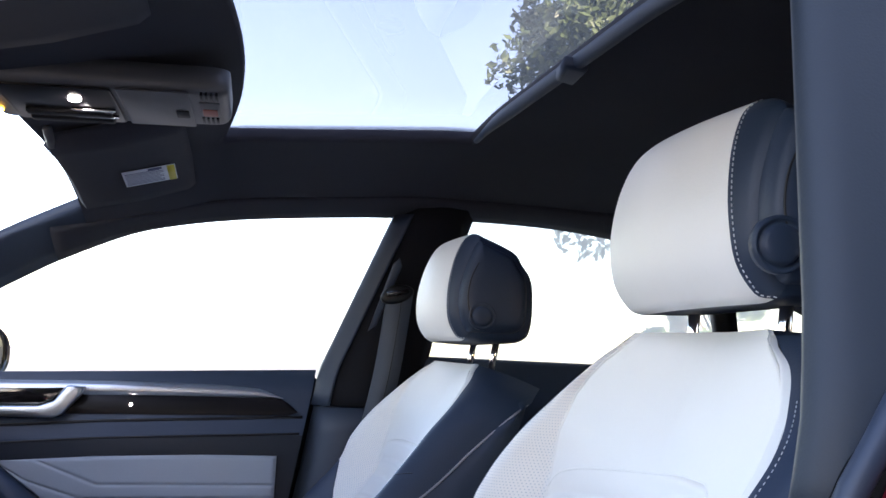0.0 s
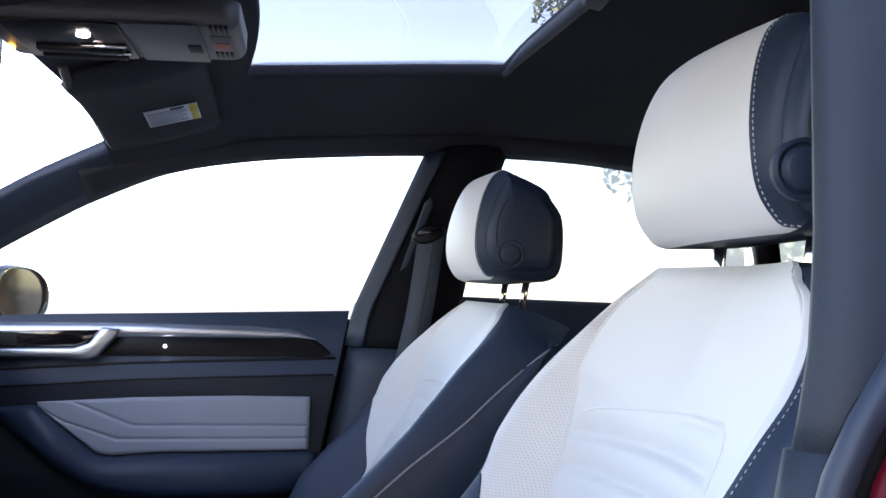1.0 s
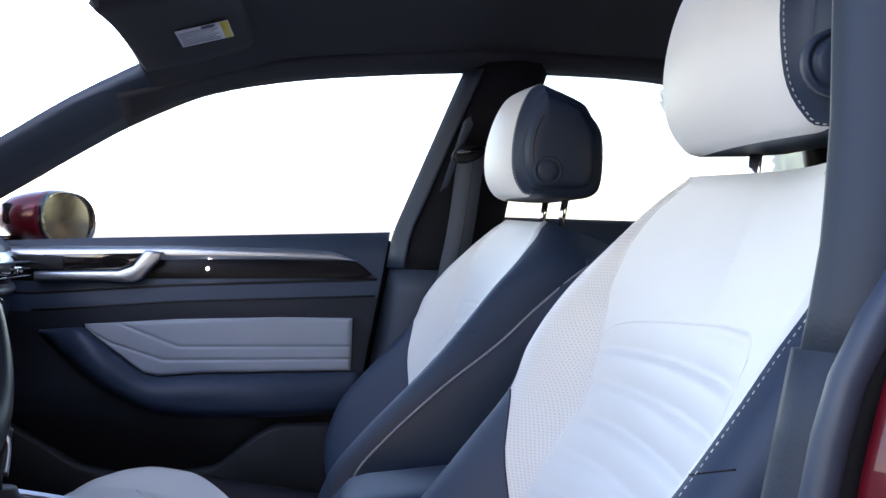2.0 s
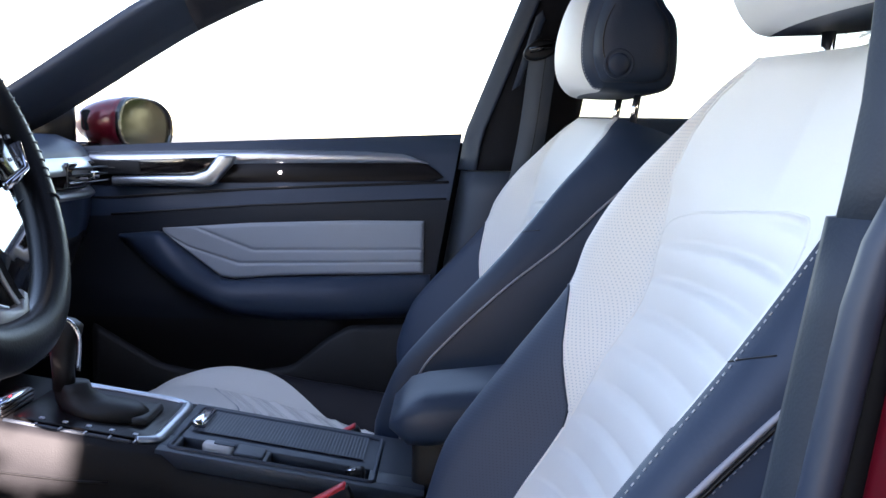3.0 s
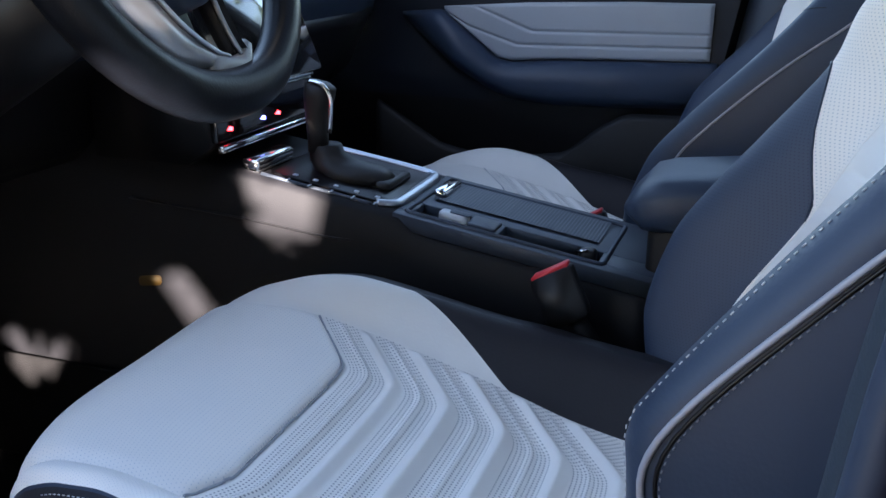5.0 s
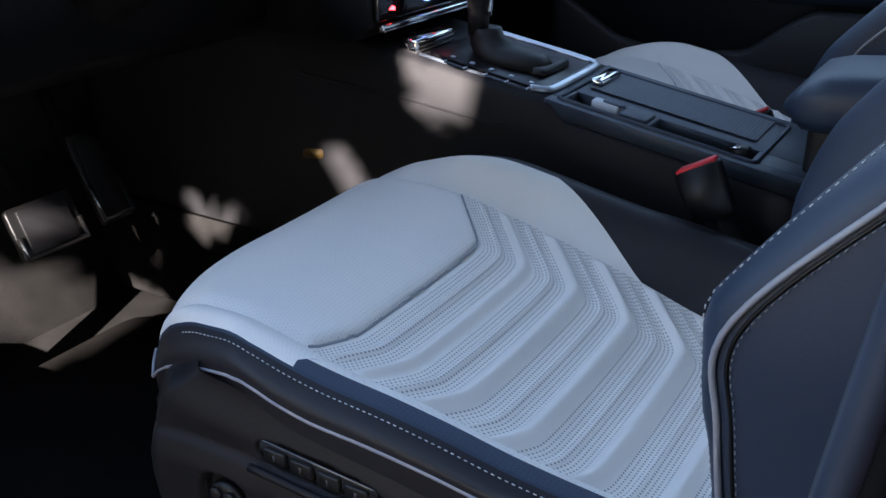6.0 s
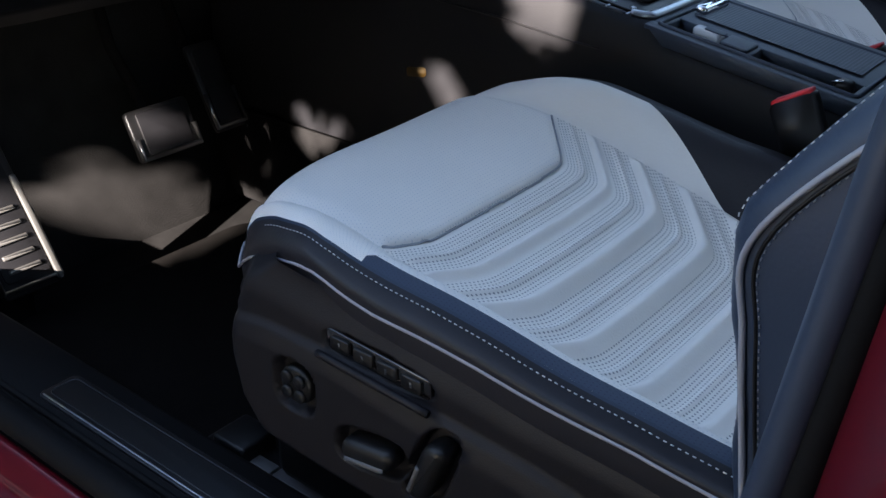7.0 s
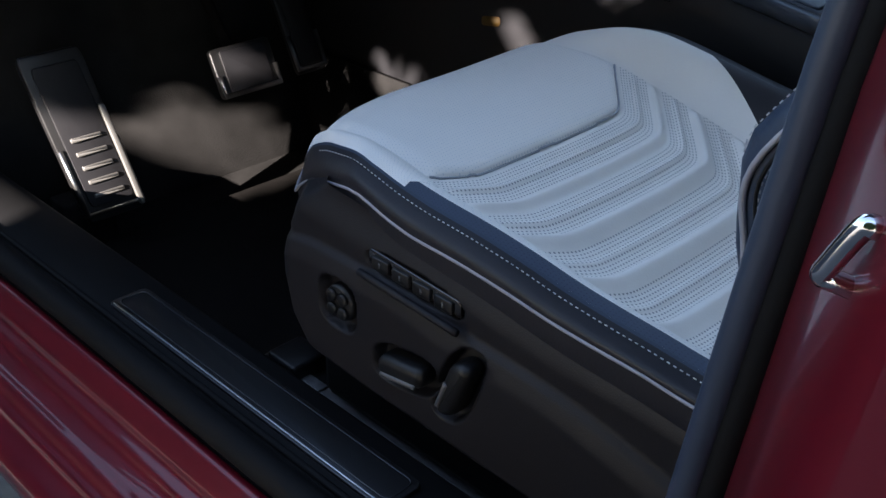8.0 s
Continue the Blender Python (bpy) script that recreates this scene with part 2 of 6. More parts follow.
def stitches(points, length=0.0020, gap=0.0024, r=0.00036):
    """Single stitches along a line."""
    pts = [Vector(q) for q in points]
    bms = bmesh.new()
    run, want = 0.0, 0.0
    for a, b in zip(pts, pts[1:]):
        d = (b - a).length
        while want < run + d:
            p = a.lerp(b, (want - run) / d)
            ahead = (b - a).normalized()
            side = ahead.orthogonal().normalized()
            up = ahead.cross(side)
            ends = []
            for e in (0, length):
                ends.append([bms.verts.new(p + ahead * e + r * (side * math.cos(w) + up * math.sin(w))) for w in span(0, 2 * math.pi, 5)[:-1]])
            for k in range(5):
                bms.faces.new((ends[0][k], ends[0][(k + 1) % 5], ends[1][(k + 1) % 5], ends[1][k]))
            bms.faces.new(ends[0][::-1])
            bms.faces.new(ends[1])
            want += length + gap
        run += d
    return bms

# ---- ground, surroundings ----
def ground_material():
    m = material("grey_asphalt", (0.065, 0.065, 0.068), 0.9, 0, 1.0, 160, 0.25, 3.0)
    return m


bm = bmesh.new()
bmesh.ops.create_grid(bm, x_segments=60, y_segments=60, size=600)
ground = tagged(part("ground", bm, ground_material(), None, "grey asphalt ground around the car"), category="ground", kind="structure")

# ---- the car's shell ----
def shell_piece(name, bm, mat, label, category, smooth=True):
    return tagged(part(name, bm, mat, None, label, smooth), category=category, kind="structure")


# floor with tunnel and bulkhead
shell_piece("floor", box(-0.80, 1.9, -0.66, 0.76, 0.26, 0.30, 0), bulkhead_carpet, "black carpeted car floor", "floor")
shell_piece("wall_front", slab([(-0.86, 0.28), (-0.62, 0.30), (-0.74, 0.50), (-0.78, 0.80), (-0.86, 0.80)], lambda a, b, d: (a, -0.66 + d, b), 1.42, 0), bulkhead_carpet, "black carpeted bulkhead", "wall")


def roof_z(x, y):
    c = tab(x, [-0.14, -0.08, 0.0, 0.15, 0.5, 1.0, 1.5, 2.0], [1.275, 1.287, 1.306, 1.347, 1.375, 1.365, 1.29, 1.14])
    return c - 0.078 * max(0.0, (abs(y) - 0.20) / 0.46) ** 2


GX0, GX1, GY = 0.142, 0.514, 0.360


def rear_edge(y):
    return GX1 + 0.050 * (GY - y) / (2 * GY)


def front_edge(y):
    return GX0 + 0.032 * (1 - min(1, abs(y) / GY) ** 2)


bm = bmesh.new()
xs = span(-0.08, GX0, 12) + span(GX0, GX1, 14)[1:] + span(GX1, 2.0, 30)[1:]
ys = span(-0.66, -GY, 10) + span(-GY, GY, 24)[1:] + span(GY, 0.66, 10)[1:]
bow = lambda x, y: x + (front_edge(y) - GX0) * max(0.0, 1 - abs(x - GX0) / 0.2) + (rear_edge(min(GY, max(-GY, y))) - GX1) * max(0.0, 1 - abs(x - GX1) / 0.2)
sheet = [[bm.verts.new((bow(x, y), y, roof_z(x, y))) for y in ys] for x in xs]
for i in range(len(xs) - 1):
    for j in range(len(ys) - 1):
        if GX0 - 1e-6 <= xs[i] < GX1 - 1e-6 and -GY - 1e-6 <= ys[j] < GY - 1e-6:
            continue
        bm.faces.new((sheet[i][j], sheet[i][j + 1], sheet[i + 1][j + 1], sheet[i + 1][j]))
ceiling = shell_piece("ceiling", bm, headliner_cloth, "dark cloth headliner with a glass roof opening", "ceiling")


bm = bmesh.new()
over = [[bm.verts.new((x, y, roof_z(x, y) + 0.05)) for y in ys] for x in xs]
for i in range(len(xs) - 1):
    for j in range(len(ys) - 1):
        if not (GX0 - 0.09 < xs[i] < GX1 + 0.10 and abs(ys[j]) < GY + 0.09):
            bm.faces.new((over[i][j], over[i + 1][j], over[i + 1][j + 1], over[i][j + 1]))
shell_piece("roof_skin", bm, red_paint, "metallic red painted outer roof skin", "car body")


hole = [(front_edge(y), y) for y in span(-GY, GY, 16)] + [(x, GY) for x in span(GX0, GX1, 10)[1:]] + [(rear_edge(y), y) for y in span(GY, -GY, 16)[1:]] + [(x, -GY) for x in span(rear_edge(-GY), GX0, 10)[1:-1]]
bm = bmesh.new()
loops = [[bm.verts.new((x + (0.5 * (GX0 + GX1) - x) * k, y * (1 - k * 0.6), roof_z(x, y) + dz)) for x, y in hole] for k, dz in ((-0.05, 0.0), (-0.02, -0.004), (0.01, 0.0), (0.012, 0.006), (-0.04, 0.018), (-0.30, 0.030))]
for a, b in zip(loops, loops[1:]):
    for i in range(len(hole)):
        bm.faces.new((a[i], a[(i + 1) % len(hole)], b[(i + 1) % len(hole)], b[i]))
shell_piece("roof_opening_trim", bm, headliner_cloth, "dark cloth trim round the glass roof opening", "trim")
bm = bmesh.new()
rows = [[bm.verts.new((x, y, roof_z(x, y) + 0.018 + 0.03 * smooth01(max(abs(y) - GY, GX0 - x, x - GX1 - 0.05) / 0.08))) for y in span(-GY - 0.10, GY + 0.10, 24)] for x in span(GX0 - 0.11, GX1 + 0.14, 18)]
for a, b in zip(rows, rows[1:]):
    for j in range(24):
        bm.faces.new((a[j], a[j + 1], b[j + 1], b[j]))
window_roof = shell_piece("window_1", bm, glass_roof, "tinted panoramic roof glass", "window")
window_roof.visible_shadow = False
shell_piece("roof_crossbar", tube([(rear_edge(y) + 0.006, y, roof_z(GX1, y) - 0.002) for y in span(-GY - 0.01, GY - 0.014, 20)], lambda f: 0.012 * (1 - 0.5 * smooth01((f - 0.8) / 0.2)), 12, squash=0.8), plastic_trim, "blue-grey crossbar behind the roof glass", "trim")


def side_y(z):
    """The inner face of the side glass."""
    return 0.76 - 0.34 * (z - 1.0)


def strip(lower, upper, n, thick=0.02, inward=-1):
    """A trim strip between two lines, with some thickness."""
    a, b = curve_through(lower, n), curve_through(upper, n)
    bm = bmesh.new()
    rings = []
    for p, q in zip(a, b):
        mid = (p + q) / 2
        mid.y += inward * thick
        rings.append([bm.verts.new(v) for v in (p, p.lerp(mid, 0.45) + Vector((0, inward * thick * 0.3, 0)), mid, q.lerp(mid, 0.45) + Vector((0, inward * thick * 0.3, 0)), q, (p + q) / 2 + Vector((0, -inward * 0.03, 0)))])
    for r, s in zip(rings, rings[1:]):
        for k in range(6):
            bm.faces.new((r[k], r[(k + 1) % 6], s[(k + 1) % 6], s[k]))
    bm.faces.new(rings[0][::-1])
    bm.faces.new(rings[-1])
    bmesh.ops.recalc_face_normals(bm, faces=bm.faces[:])
    return bm


# passenger-side window line: the pillar's foot to the rear
WIN_TOP = [(-0.372, 1.037), (-0.228, 1.120), (-0.137, 1.170), (-0.058, 1.206), (0.012, 1.231), (0.117, 1.252), (0.245, 1.267), (0.44, 1.281)]
for side, tag in ((1, "passenger"), (-1, "driver")):
    low = [(x, side * side_y(z), z) for x, z in WIN_TOP[:4]]
    low.insert(0, (-0.56, side * 0.77, 0.935))
    top = [(-0.60, side * 0.66, 0.985), (-0.455, side * 0.64, 1.062), (-0.33, side * 0.63, 1.14), (-0.21, side * 0.615, 1.212), (-0.088, side * 0.595, 1.272)]
    shell_piece("pillar_trim" if side > 0 else "pillar_trim_driver", strip(low, top, 24, 0.018, -side), plastic_trim, f"blue-grey {tag} windscreen pillar trim", "trim")
    rail = WIN_TOP[2:] + [(0.60, 1.284), (0.75, 1.280), (0.90, 1.262), (1.1, 1.215), (1.35, 1.12)]
    low = [(x, side * side_y(z), z) for x, z in rail]
    top = [(x, side * 0.60, roof_z(x, 0.60)) for x, z in rail]
    shell_piece("roof_rail" if side > 0 else "roof_rail_driver", strip(low, top, 40, 0.012, -side), headliner_cloth, f"dark cloth roof rail over the {tag} windows", "trim")

# windscreen and its header
bm = bmesh.new()
grid = []
for v in span(0, 1, 8):
    row = []
    for y in span(-0.64, 0.64, 20):
        x = -0.78 + 0.66 * v + 0.10 * (y / 0.64) ** 2 * (0.4 + 0.6 * v)
        z = 0.985 + 0.275 * v - 0.02 * (y / 0.64) ** 2
        row.append(bm.verts.new((x - 0.04, y, z + 0.015)))
    grid.append(row)
for a, b in zip(grid, grid[1:]):
    for j in range(20):
        bm.faces.new((a[j], a[j + 1], b[j + 1], b[j]))
ws = shell_piece("window_2", bm, glass_clear, "clear curved windscreen", "window")
ws.visible_shadow = False

shell_piece("sail_panel", slab([(-0.53, 0.955), (-0.49, 1.028), (-0.383, 1.072), (-0.381, 0.96)], lambda a, b, d: (a, 0.755 + d, b), 0.022, 0.003), plastic_black, "black sail panel at the foot of the passenger windscreen pillar", "trim")

# passenger-side glass
def side_glass(name, outline, mat, label, side=1):
    bm = slab(outline, lambda a, b, d: (a, side * (side_y(b) + 0.012 + d), b), 0.004, 0)
    ob = shell_piece(name, bm, mat, label, "window", False)
    ob.visible_shadow = False
    return ob


front_glass = [(-0.37, 1.03)] + [(x, z + 0.012) for x, z in WIN_TOP[1:]] + [(0.45, 1.28), (0.335, 0.99), (0.0, 0.975), (-0.36, 0.965)]
side_glass("window_3", front_glass, glass_clear, "clear passenger door glass")
side_glass("window_4", [(0.57, 1.29), (0.76, 1.285), (0.90, 1.268), (1.06, 1.23), (1.13, 1.03), (0.50, 1.02)], glass_dark, "tinted rear door glass")
side_glass("window_5", [(1.09, 1.23), (1.35, 1.13), (1.42, 1.06), (1.16, 1.03)], glass_dark, "tinted rear quarter glass")
side_glass("window_6", [(0.57, 1.29), (0.76, 1.285), (0.90, 1.268), (1.06, 1.23), (1.13, 1.03), (0.50, 1.02)], glass_dark, "tinted driver-side rear door glass", -1)


# pillars behind the front doors
pillar_cloth = material("dark_pillar_cloth", (0.011, 0.0115, 0.015), 0.9, 0, 0.6, 1200, 0.1, spec=0.2)


def pillar_far(z0, z1, n):
    """A stretch of the passenger side's middle pillar trim."""
    rings = []
    for z in span(z0, z1, n):
        x0 = tab(z, [0.34, 0.53, 0.75, 1.0, 1.28, 1.30], [0.262, 0.272, 0.288, 0.330, 0.441, 0.45])
        x1 = x0 + tab(z, [0.34, 0.9, 1.1, 1.30], [0.24, 0.22, 0.17, 0.14])
        y = tab(z, [0.34, 0.9, 1.0, 1.30], [0.745, 0.752, 0.752, 0.652])
        rings.append([(x0, y + 0.03, z), (x0 + 0.004, y - 0.002, z), (x0 + 0.03, y - 0.030, z), (x0 + 0.08, y - 0.036, z), (x1 - 0.02, y - 0.030, z), (x1, y, z), (x1, y + 0.05, z), (x0, y + 0.05, z)])
    return loft(rings)


shell_piece("pillar_middle", pillar_far(0.34, 0.935, 14), plastic_trim, "blue-grey lower passenger-side pillar trim", "pillar")
shell_piece("pillar_upper", pillar_far(0.937, 1.30, 12), pillar_cloth, "dark cloth-covered upper passenger-side pillar", "pillar")
shell_piece("pillar_edge", loft([[(tab(z, [0.34, 0.53, 0.75, 1.0, 1.28, 1.30], [0.262, 0.272, 0.288, 0.330, 0.441, 0.45]) + a, tab(z, [0.34, 0.9, 1.0, 1.30], [0.745, 0.752, 0.752, 0.652]) + b, z) for a, b in ((-0.004, 0.02), (-0.003, -0.006), (0.022, -0.034), (0.028, -0.036), (0.030, -0.020))] for z in span(0.937, 1.285, 14)]), plastic_trim, "blue-grey front edge of the passenger-side pillar", "trim")


def set_back(z):
    return tab(z, [0.85, 0.95, 1.05], [0.0, 0.006, 0.013])


def lean(z):
    return 0.420 + 0.11 * (z - 0.85) + set_back(z)


def edge_y(z):
    return -0.725 + max(0.0, z - 1.0) * 0.27


near_trim = material("slate_trim_plastic", (0.019, 0.028, 0.041), 0.55, 0, 0.4, 700, 0.08, spec=0.4)


def pillar_near(rows, z0, z1, n):
    """A stretch of the driver-side pillar: rows of (x, y) from its front edge, closed behind."""
    rings = []
    for z in span(z0, z1, n):
        rings.append([(lean(z) + a, edge_y(z) + b, z) for a, b in rows] + [(lean(z) + 0.20, edge_y(z) - 0.03, z)])
    return loft(rings)


shell_piece("pillar_driver", pillar_near([(0.20, 0.050), (0.10, 0.036), (0.035, 0.018), (0.006, 0.008), (-0.005, 0.001), (-0.006, -0.005), (-0.003, -0.014), (0.008, -0.020), (0.022, -0.018)], 0.36, 0.968, 18), near_trim, "blue-grey lower middle pillar trim beside the driver seat", "pillar")
shell_piece("pillar_upper_driver", pillar_near([(0.20, 0.054), (0.10, 0.042), (0.036, 0.024), (0.012, 0.010), (-0.002, 0.0), (-0.004, -0.006), (0.002, -0.014), (0.014, -0.020), (0.04, -0.026), (0.09, -0.030)], 0.958, 1.30, 14), near_trim, "blue-grey upper middle pillar trim beside the driver seat", "pillar")


def seal_line(dx, dy, z0, z1, n=40):
    return [(0.4265 + 0.11 * (z - 0.85) + set_back(z) + dx + 2.2 * max(0.0, z - 0.945) ** 1.7, edge_y(z) + dy, z) for z in span(z0, z1, n)]


# black rubber coloured blue to carry the seal's highlight
seal_rubber = material("highlit_rubber", (0.026, 0.037, 0.062), 0.45)
shell_piece("door_seal", tube(seal_line(-0.0045, -0.029, 0.40, 1.20), 0.0068, 12), seal_rubber, "rubber door seal on the pillar with its blue highlight in the colour", "seal")
shell_piece("inner_seal", tube(seal_line(0.0030, -0.018, 0.40, 1.20), 0.0085, 8), rubber, "black inner door seal lip", "seal")
shell_piece("outer_seal", tube(seal_line(0.0045, -0.0275, 0.40, 1.20), 0.0068, 10), rubber, "black outer flange of the door seal", "seal")
bm = bmesh.new()
rows = [(0.010, -0.020), (0.003, -0.028), (0.0, -0.034), (0.003, -0.042), (0.012, -0.060), (0.027, -0.090), (0.052, -0.120), (0.10, -0.145), (0.20, -0.158), (0.9, -0.15), (1.6, -0.10)]
rows = [(p.x, p.y) for p in curve_through([(a, b, 0) for a, b in rows], 48)]
sheet = []
for z in span(0.24, 1.26, 34):
    sheet.append([bm.verts.new((0.4345 + 0.09 * (z - 0.85) + set_back(z) + a + 2.2 * max(0.0, z - 0.945) ** 1.7, edge_y(z) + b, z)) for a, b in rows])
for a, b in zip(sheet, sheet[1:]):
    for j in range(len(rows) - 1):
        if rows[j][0] > 0.25 and a[0].co.z > 1.0:
            continue
        bm.faces.new((a[j], a[j + 1], b[j + 1], b[j]))
shell_piece("body_side", bm, red_paint, "metallic red painted body side behind the door opening", "car body")

# sill of the driver's door opening
SILL = [(-0.575, 0.29), (-0.605, 0.36), (-0.618, 0.425), (-0.630, 0.437), (-0.690, 0.440)]


def sill(points, x0, x1, n=24):
    bm = bmesh.new()
    rows = [[bm.verts.new((x, y, z)) for y, z in points] for x in span(x0, x1, n)]
    for a, b in zip(rows, rows[1:]):
        for j in range(len(points) - 1):
            bm.faces.new((a[j], a[j + 1], b[j + 1], b[j]))
    return bm


shell_piece("sill_trim", sill(SILL + [(-0.700, 0.434), (-0.708, 0.418), (-0.725, 0.414)], -0.80, 0.42), rubber, "black door sill trim", "sill")
for y, z, r in ((-0.6935, 0.4405, 0.0030), (-0.6995, 0.4375, 0.0022)):
    shell_piece("sill_lip", tube([(x, y, z) for x in span(-0.80, 0.40, 30)], r, 8), rubber, "black ridged rubber lip on the door sill", "seal")
shell_piece("sill_seal", tube([(x, -0.712, 0.436 + 0.10 * smooth01((-0.54 - x) / 0.25)) for x in span(-0.80, 0.40, 30)], 0.0125, 10), rubber, "black rubber sill seal", "seal")
ROCKER = [(-0.716, 0.412), (-0.721, 0.423), (-0.728, 0.424), (-0.735, 0.4165), (-0.7405, 0.409), (-0.7435, 0.4015), (-0.752, 0.3975), (-0.7565, 0.391), (-0.766, 0.3865), (-0.777, 0.3835), (-0.7825, 0.376), (-0.789, 0.373), (-0.7935, 0.366), (-0.808, 0.359), (-0.815, 0.350), (-0.815, 0.338), (-0.806, 0.315), (-0.785, 0.28), (-0.74, 0.22)]
bm = bmesh.new()
fine = [(p.y, p.z) for p in curve_through([(0, y, z) for y, z in ROCKER], 110)]
shell_piece("rocker_panel", sill(fine, -0.95, 0.47, 40), red_paint, "metallic red painted rocker panel", "car body")
shell_piece("wall_rear", box(1.85, 1.9, -0.75, 0.75, 0.3, 1.2, 0), plastic_dark, "dark trim behind the rear seats", "wall")
shell_piece("wall_driver_rear", box(0.55, 1.9, -0.76, -0.72, 0.30, 1.02, 0.01), plastic_dark, "dark rear door panel on the driver side", "door panel")
shell_piece("wall_passenger_rear", box(0.50, 1.9, 0.735, 0.775, 0.30, 1.035, 0.01), leather_dark, "dark rear door panel on the passenger side", "door panel")
shell_piece("rear_pillar", slab([(1.045, 1.26), (1.095, 1.25), (1.165, 1.02), (1.125, 1.02)], lambda a, b, d: (a, side_y(b) - 0.015 + d, b), 0.03, 0.004), plastic_black, "black divider of the rear side glass", "pillar")
shell_piece("rear_pillar_trim", slab([(1.30, 1.20), (1.9, 1.20), (1.9, 1.02), (1.38, 1.02)], lambda a, b, d: (a, side_y(b) - 0.015 + d, b), 0.05, 0.004), plastic_dark, "dark rear pillar trim", "pillar")


shell_piece("hinge_pillar_driver", box(-0.98, -0.77, -0.76, -0.60, 0.25, 0.96, 0.02), plastic_black, "black trim of the driver-side hinge pillar", "pillar")
hinge, swing = Vector((-0.74, -0.80, 0.0)), radians(-77)


def on_door(a, out, z):
    return hinge + Vector((a * math.cos(swing) - out * math.sin(swing), a * math.sin(swing) + out * math.cos(swing), z))


open_door = thing("door_2", tuple(on_door(0, 0, 0.30)), "open driver door with dark padded lining and red skin", "car door", kind="structure")
part("door_shell", slab([(0, 0.30), (1.02, 0.30), (1.05, 0.75), (1.06, 0.98), (0, 0.95)], lambda a, b, d: on_door(a, -0.05 + d, b), 0.08, 0.015), red_paint, open_door, "red painted door skin")
part("door_card", slab([(0.03, 0.34), (0.99, 0.34), (1.01, 0.75), (1.02, 0.965), (0.03, 0.94)], lambda a, b, d: on_door(a, 0.031 + d, b), 0.04, 0.015, 3), leather_dark, open_door, "dark padded door lining")
part("armrest", slab(rounded(0.30, 0.92, 0.68, 0.74, 0.02), lambda a, b, d: on_door(a, 0.072 + d, b), 0.05, 0.015, 3), leather_dark, open_door)
part("window_frame", tube(curve_through([on_door(0.02, 0.0, 0.95), on_door(0.40, -0.02, 1.17), on_door(0.62, -0.03, 1.245), on_door(0.90, -0.03, 1.26), on_door(1.06, -0.02, 1.20), on_door(1.06, 0.0, 0.97)], 40), 0.018, 8), gloss_black, open_door, "gloss black window frame")
# ---- seats ----
SEAT_Y = -0.385  # the driver's seat's middle
Z_B = [0.54, 0.56, 0.60, 0.64, 0.70, 0.75, 0.80, 0.86, 0.90, 0.95, 0.98, 1.00, 1.02, 1.035]


def back_front(z):
    return glide(z, [0.54, 0.62, 0.733, 0.83, 0.907, 0.98, 1.01, 1.03, 1.042], [0.345, 0.370, 0.411, 0.456, 0.489, 0.520, 0.534, 0.546, 0.558])


def back_bolster(z):
    return glide(z, Z_B, [0.04, 0.055, 0.08, 0.095, 0.10, 0.088, 0.072, 0.052, 0.041, 0.028, 0.017, 0.010, 0.003, 0.0])


def back_ridge(z):
    return glide(z, Z_B, [0.235, 0.238, 0.242, 0.245, 0.247, 0.247, 0.246, 0.239, 0.230, 0.211, 0.192, 0.170, 0.142, 0.110])


def back_wide(z):
    return glide(z, Z_B, [0.255, 0.262, 0.266, 0.268, 0.270, 0.272, 0.272, 0.270, 0.264, 0.250, 0.232, 0.208, 0.170, 0.130])


def back_insert(z):
    return min(tab(z, [0.54, 0.60, 0.733, 0.85, 0.93, 1.04], [0.150, 0.168, 0.192, 0.192, 0.186, 0.15]), back_ridge(z) - 0.012)


FORM = {"recess": 1.0}


def shoulder(a, z, side):
    """How far the inboard shoulder comes forward."""
    if side < 0:  # the outboard bolster draws back towards the cushion
        low = glide(z, [0.54, 0.60, 0.64, 0.68, 0.72, 0.76, 0.84, 0.90, 1.04], [0.05, 0.068, 0.064, 0.050, 0.024, -0.004, -0.009, -0.006, -0.004]) * FORM["recess"]
        return low * smooth01(a - 1) * (1.0 if a <= 3 else max(0.0, 4 - a))
    if z < 0.76 and FORM["recess"]:  # the insert runs out on to the inboard bolster
        low = -0.020 * smooth01((0.75 - z) / 0.11)
        return low * (a**4 if a <= 1 else max(0.0, 2 - a))
    ins = glide(z, [0.80, 0.85, 0.90, 0.93, 0.96, 1.0, 1.04], [0.0, 0.007, -0.004, -0.012, -0.022, -0.025, -0.022])
    rim = glide(z, [0.78, 0.85, 0.90, 0.93, 1.0, 1.04], [0.0, -0.004, -0.022, -0.026, -0.027, -0.028])
    if a <= 1:
        return ins * a
    if a <= 3:
        return ins + (rim - ins) * smooth01(a - 1)
    return rim * max(0.0, 1 - (a - 3))


def pipe_back(z):
    if FORM["recess"]:
        return glide(z, [0.54, 0.72, 0.78, 0.86, 0.92, 1.0], [0.011, 0.015, 0.022, 0.031, 0.052, 0.075])
    return glide(z, [0.54, 0.78, 0.90, 1.0], [0.034, 0.034, 0.062, 0.080])


